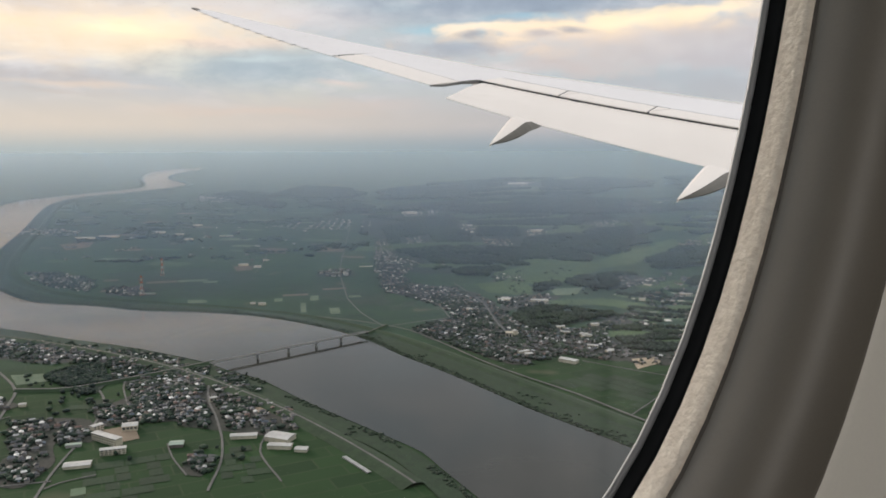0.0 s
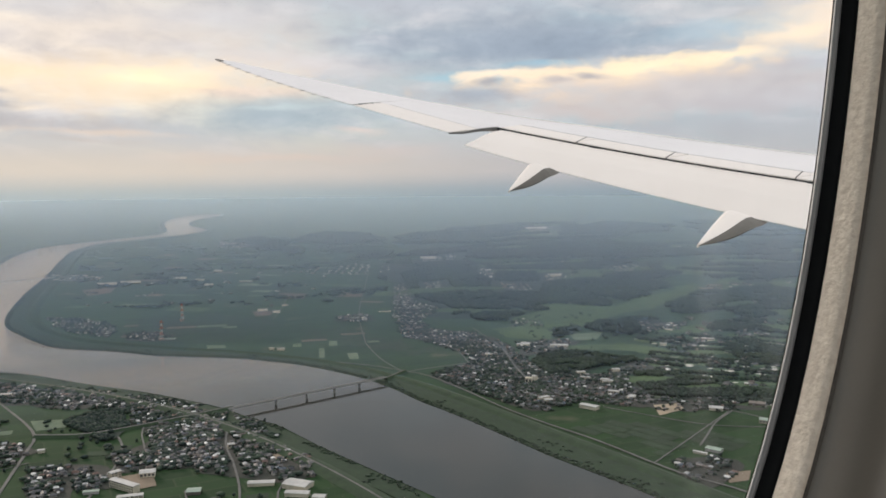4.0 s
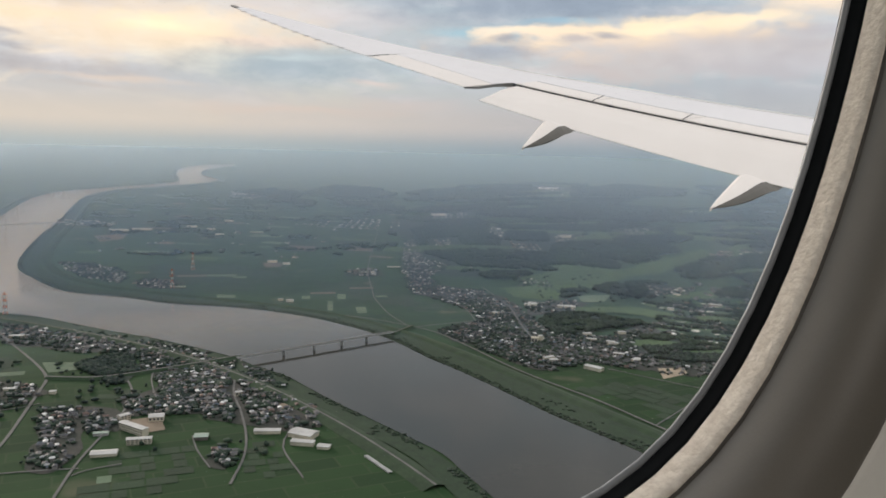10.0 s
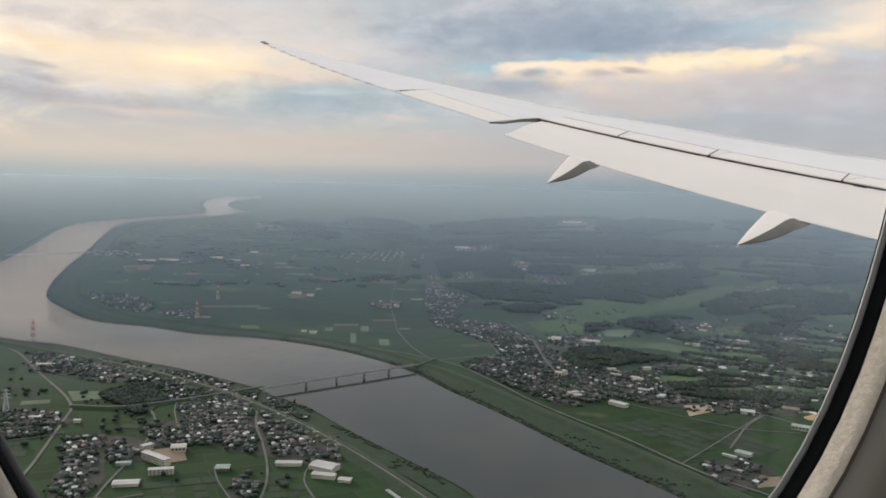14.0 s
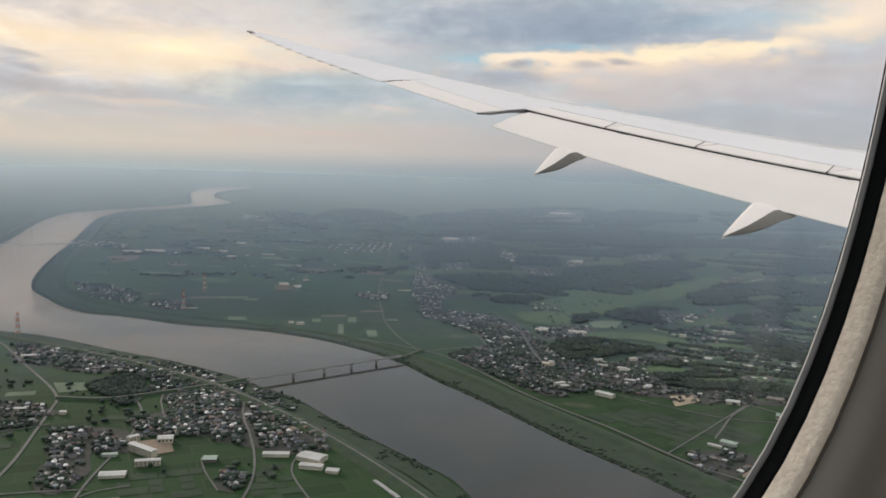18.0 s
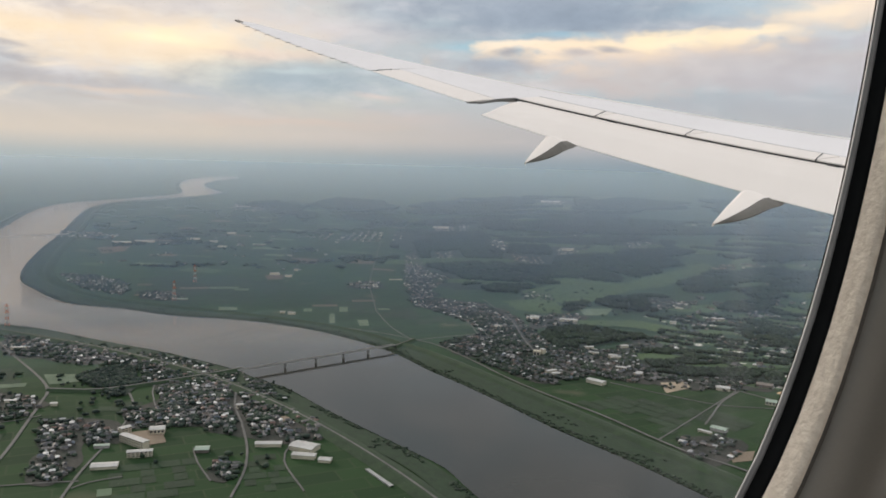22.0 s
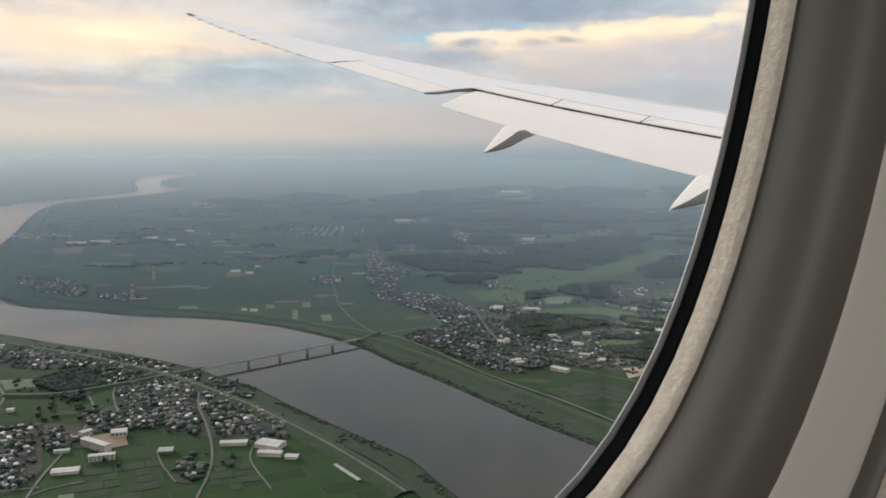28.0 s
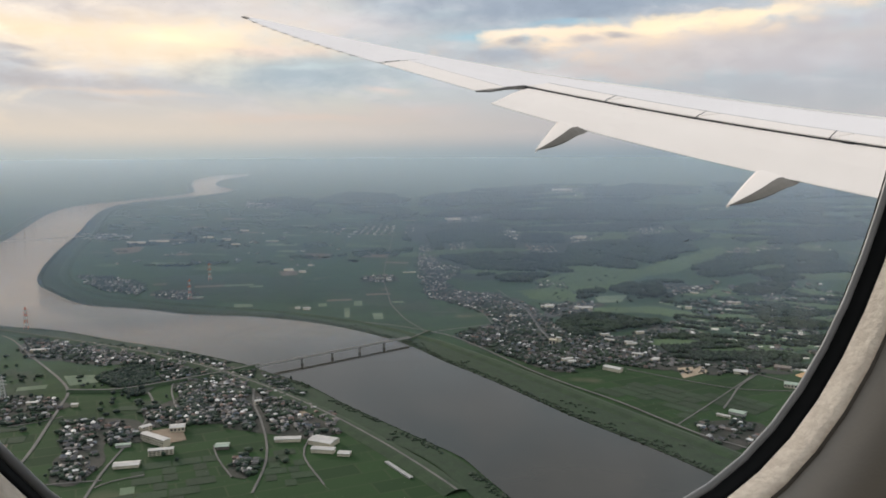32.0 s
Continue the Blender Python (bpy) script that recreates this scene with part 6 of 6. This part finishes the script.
def win_ring(name, profile, mat, parent, label="", closed=False, steps=160):
    rings = []
    for i in range(steps):
        a = 2 * math.pi * i / steps
        rings.append([win_point(a, o, d) for o, d in profile])
    rings.append(rings[0])
    v, f = loft(rings, closed=closed, caps=False)
    me = mesh_of(name, v, f, (mat,), smooth=True)
    ob = new(name, me)
    ob.parent = parent
    return tagged(ob, label)


def make_window():
    win = tagged(new("window_1"), "rounded airliner cabin window with black seal and plastic surround", "window", kind="structure")
    k = 96
    for name, deep, out in (("outer_pane", -0.012, 0.012),):
        ring = [win_point(2 * math.pi * i / k, out, deep) for i in range(k)]
        pane = piece(name, ring, [tuple(range(k))], pane_mat, win, "clear acrylic pane")
        pane.visible_shadow = False
    win_ring("pane_rim", [(-0.0011, -0.0010), (-0.0012, -0.0002), (-0.0006, 0.0003), (0.0003, 0.0005), (0.0003, -0.0010)], rim_grey, win, "thin pale rim", closed=True)
    win_ring("seal", [(0.0001, -0.0005), (0.0001, 0.0004), (0.0000, 0.0020), (0.0000, 0.0041), (0.0003, 0.0050), (0.0012, 0.0053), (0.0040, 0.0053), (0.0040, -0.0005)], black_rubber, win,
             "matt black rubber seal", closed=True)
    win_ring("trim_ring", [(0.0010, 0.0047), (0.0004, 0.0054), (0.0003, 0.0064), (0.0003, 0.0106), (0.0006, 0.0122), (0.0012, 0.0128), (0.0019, 0.0126)], speckled, win,
             "cream speckled trim ring")
    win_ring("trim_joint", [(0.0015, 0.0126), (0.0018, 0.0133), (0.0024, 0.0135)], dark_taupe, win, "thin dark joint behind the trim ring")
    win_ring("reveal", [(0.0022, 0.0131), (0.0018, 0.0144), (0.0020, 0.0170), (0.0026, 0.0205), (0.0034, 0.0238), (0.0048, 0.0268), (0.0070, 0.0294), (0.0104, 0.0315),
                        (0.0149, 0.0325), (0.0187, 0.0330), (0.0200, 0.0330), (0.0206, 0.0327)], reveal_mat, win,
             "smooth brown-taupe plastic reveal")
    win_ring("lip", [(0.0202, 0.0325), (0.0208, 0.0332), (0.0220, 0.0336), (0.0280, 0.0344), (0.0360, 0.0354), (0.0420, 0.0360), (0.0450, 0.0358), (0.0462, 0.0350)], panel_mat, win,
             "wide pale grey plastic lip round the reveal")
    win_ring("groove", [(0.0459, 0.0350), (0.0466, 0.0346), (0.0510, 0.0352), (0.0532, 0.0362), (0.0538, 0.0372)], reveal_mat, win, "dark taupe groove round the reveal")
    win_ring("edge_bead", [(0.0536, 0.0366), (0.0542, 0.0380), (0.0556, 0.0386), (0.0568, 0.0380), (0.0574, 0.0366)], speckled, win, "cream edge bead")
    return win


make_window()


def make_cabin():
    wall = tagged(new("wall_cabin"), "grey moulded cabin side wall round the window", "wall", kind="structure")
    rings = []
    steps = 160
    for i in range(steps + 1):
        a = 2 * math.pi * (i % steps) / steps
        c, s = math.cos(a), math.sin(a)
        r = (abs(c / 1.6) ** 12 + abs(s / 1.3) ** 12) ** (-1 / 12)
        inner_p = win_point(a, 0.0571, 0.0368)
        outer_p = fl(WIN_F + r * c, WIN_D - 0.042, WIN_Z - 0.3 + r * s)
        back = fl(WIN_F + r * c, WIN_D + 0.05, WIN_Z - 0.3 + r * s)
        skin = win_point(a, 0.0030, -0.0045)
        rings.append([inner_p, outer_p, back, skin])
    v, f = loft(rings, closed=False, caps=False)
    piece("side_lining", v, f, dark_taupe, wall)
    # the rest of the cabin, closed round the eye
    f0, f1, l0, l1, z0, z1 = -1.5, 1.68, -2.6, 0.19, -1.38, 1.19
    def slab(name, a, b, c, d, thick, label):
        n = (Vector(b) - Vector(a)).cross(Vector(d) - Vector(a)).normalized() * thick
        vs = [a, b, c, d] + [tuple(Vector(p) - n) for p in (a, b, c, d)]
        ob = piece(name, vs, [(0, 1, 2, 3), (7, 6, 5, 4), (0, 4, 5, 1), (1, 5, 6, 2), (2, 6, 7, 3), (3, 7, 4, 0)], cabin_mat)
        return tagged(ob, label, name.split("_")[0], kind="structure")
    slab("floor", fl(f0, l0, z0), fl(f1, l0, z0), fl(f1, l1, z0), fl(f0, l1, z0), 0.05, "dark cabin floor")
    slab("ceiling", fl(f0, l0, z1), fl(f0, l1, z1), fl(f1, l1, z1), fl(f1, l0, z1), 0.05, "grey cabin ceiling")
    slab("wall_aft", fl(f0, l0, z0), fl(f0, l1, z0), fl(f0, l1, z1), fl(f0, l0, z1), 0.05, "plain cabin end wall")
    slab("wall_forward", fl(f1, l0, z0), fl(f1, l0, z1), fl(f1, l1, z1), fl(f1, l1, z0), 0.05, "plain cabin end wall")
    # unseen far wall with an added row of windows, open to the evening sky
    wz0, wz1 = -0.05, 0.42
    slab("wall_aisle", fl(f0, l0, z0), fl(f0, l0, wz0), fl(f1, l0, wz0), fl(f1, l0, z0), 0.05, "far cabin wall below its windows")
    slab("wall_aisle", fl(f0, l0, wz1), fl(f0, l0, z1), fl(f1, l0, z1), fl(f1, l0, wz1), 0.05, "far cabin wall above its windows")
    for i in range(6):
        p = f0 + 0.58 * i
        slab("wall_aisle", fl(p, l0, wz0), fl(p, l0, wz1), fl(min(p + 0.26, f1), l0, wz1), fl(min(p + 0.26, f1), l0, wz0), 0.05, "far cabin wall between two windows")
    # unseen fill lamp, added to brighten the window surround from aft
    lamp = bpy.data.lights.new("cabin_fill_light", "AREA")
    lamp.shape, lamp.size, lamp.size_y = "RECTANGLE", 1.6, 0.45
    lamp.energy, lamp.color = 15.0, (1.0, 0.95, 0.89)
    lo = new("cabin_fill_light", lamp)
    lo.matrix_world = look(fl(-0.68, l0 + 0.01, 0.18), fl(-0.2, 0.0, 0.18))


make_cabin()


# ---------------------------------------------------------------- haze
def make_haze():
    """A layer of evening haze that hugs the plain and thickens with distance."""
    m = bpy.data.materials.new("haze")
    m.use_nodes = True
    n = Nodes(m.node_tree)
    sc = n.add("ShaderNodeVolumeScatter")
    sc.inputs["Color"].default_value = (*HAZE_COLOR, 1)
    sc.inputs["Density"].default_value = HAZE_DENSITY
    sc.inputs["Anisotropy"].default_value = 0.3
    out = n.add("ShaderNodeOutputMaterial")
    n.plug(sc.outputs[0], out.inputs["Volume"])
    rs = np.r_[np.linspace(1000, 2600, 24), 2600 + 140 * (np.exp(np.linspace(0.05, 5.6, 60)) - 1)]
    an = np.radians(np.linspace(-75, 75, 101))
    R, A = np.meshgrid(rs, an, indexing="ij")
    p = np.c_[(R * np.sin(A)).ravel(), (R * np.cos(A)).ravel()]
    low = lay(p, -6.0)
    far = np.linalg.norm(low, axis=1)
    away = R.ravel()
    tau = 0.03 + HAZE_MOST * (1 - np.exp(-np.maximum(away - 1800, 0) / HAZE_REACH))
    # it reaches a little above the horizon and thins out there
    ups = np.radians(np.linspace(-0.72, 1.6, 10))
    U, B = np.meshgrid(ups, an, indexing="ij")
    sky_low = 4760 * np.c_[(np.cos(U) * np.sin(B)).ravel(), (np.cos(U) * np.cos(B)).ravel(), np.sin(U).ravel()]
    low = np.vstack([low, sky_low])
    far = np.linalg.norm(low, axis=1)
    tau = np.r_[tau, 0.12 * tau.max() * (1 - (U.ravel() - ups[0]) / (ups[-1] - ups[0])) ** 2 + 0.005]
    top = low * (1 - tau / HAZE_DENSITY / far)[:, None]
    k, rows = len(an), len(rs) + len(ups)
    n0 = len(low)
    f = []
    for i in range(rows - 1):
        for j in range(k - 1):
            q = (i * k + j, i * k + j + 1, (i + 1) * k + j + 1, (i + 1) * k + j)
            f.append(q)
            f.append(tuple(n0 + c for c in q[::-1]))
    for i in range(rows - 1):
        for j in (0, k - 1):
            a, b = i * k + j, (i + 1) * k + j
            f.append((a, b, n0 + b, n0 + a) if j == 0 else (b, a, n0 + a, n0 + b))
    for j in range(k - 1):
        for i in (0, rows - 1):
            a, b = i * k + j, i * k + j + 1
            f.append((b, a, n0 + a, n0 + b) if i == 0 else (a, b, n0 + b, n0 + a))
    ob = piece("haze", np.vstack([low, top]), f, m)
    bm = bmesh.new()
    bm.from_mesh(ob.data)
    bmesh.ops.recalc_face_normals(bm, faces=bm.faces)
    bm.to_mesh(ob.data)
    bm.free()
    return tagged(ob, "blue-grey evening haze lying over the plain", "haze", kind="structure")


HAZE_COLOR, HAZE_DENSITY, HAZE_REACH, HAZE_MOST = (0.52, 0.71, 0.98), 0.0022, 3800.0, 0.92
make_haze()
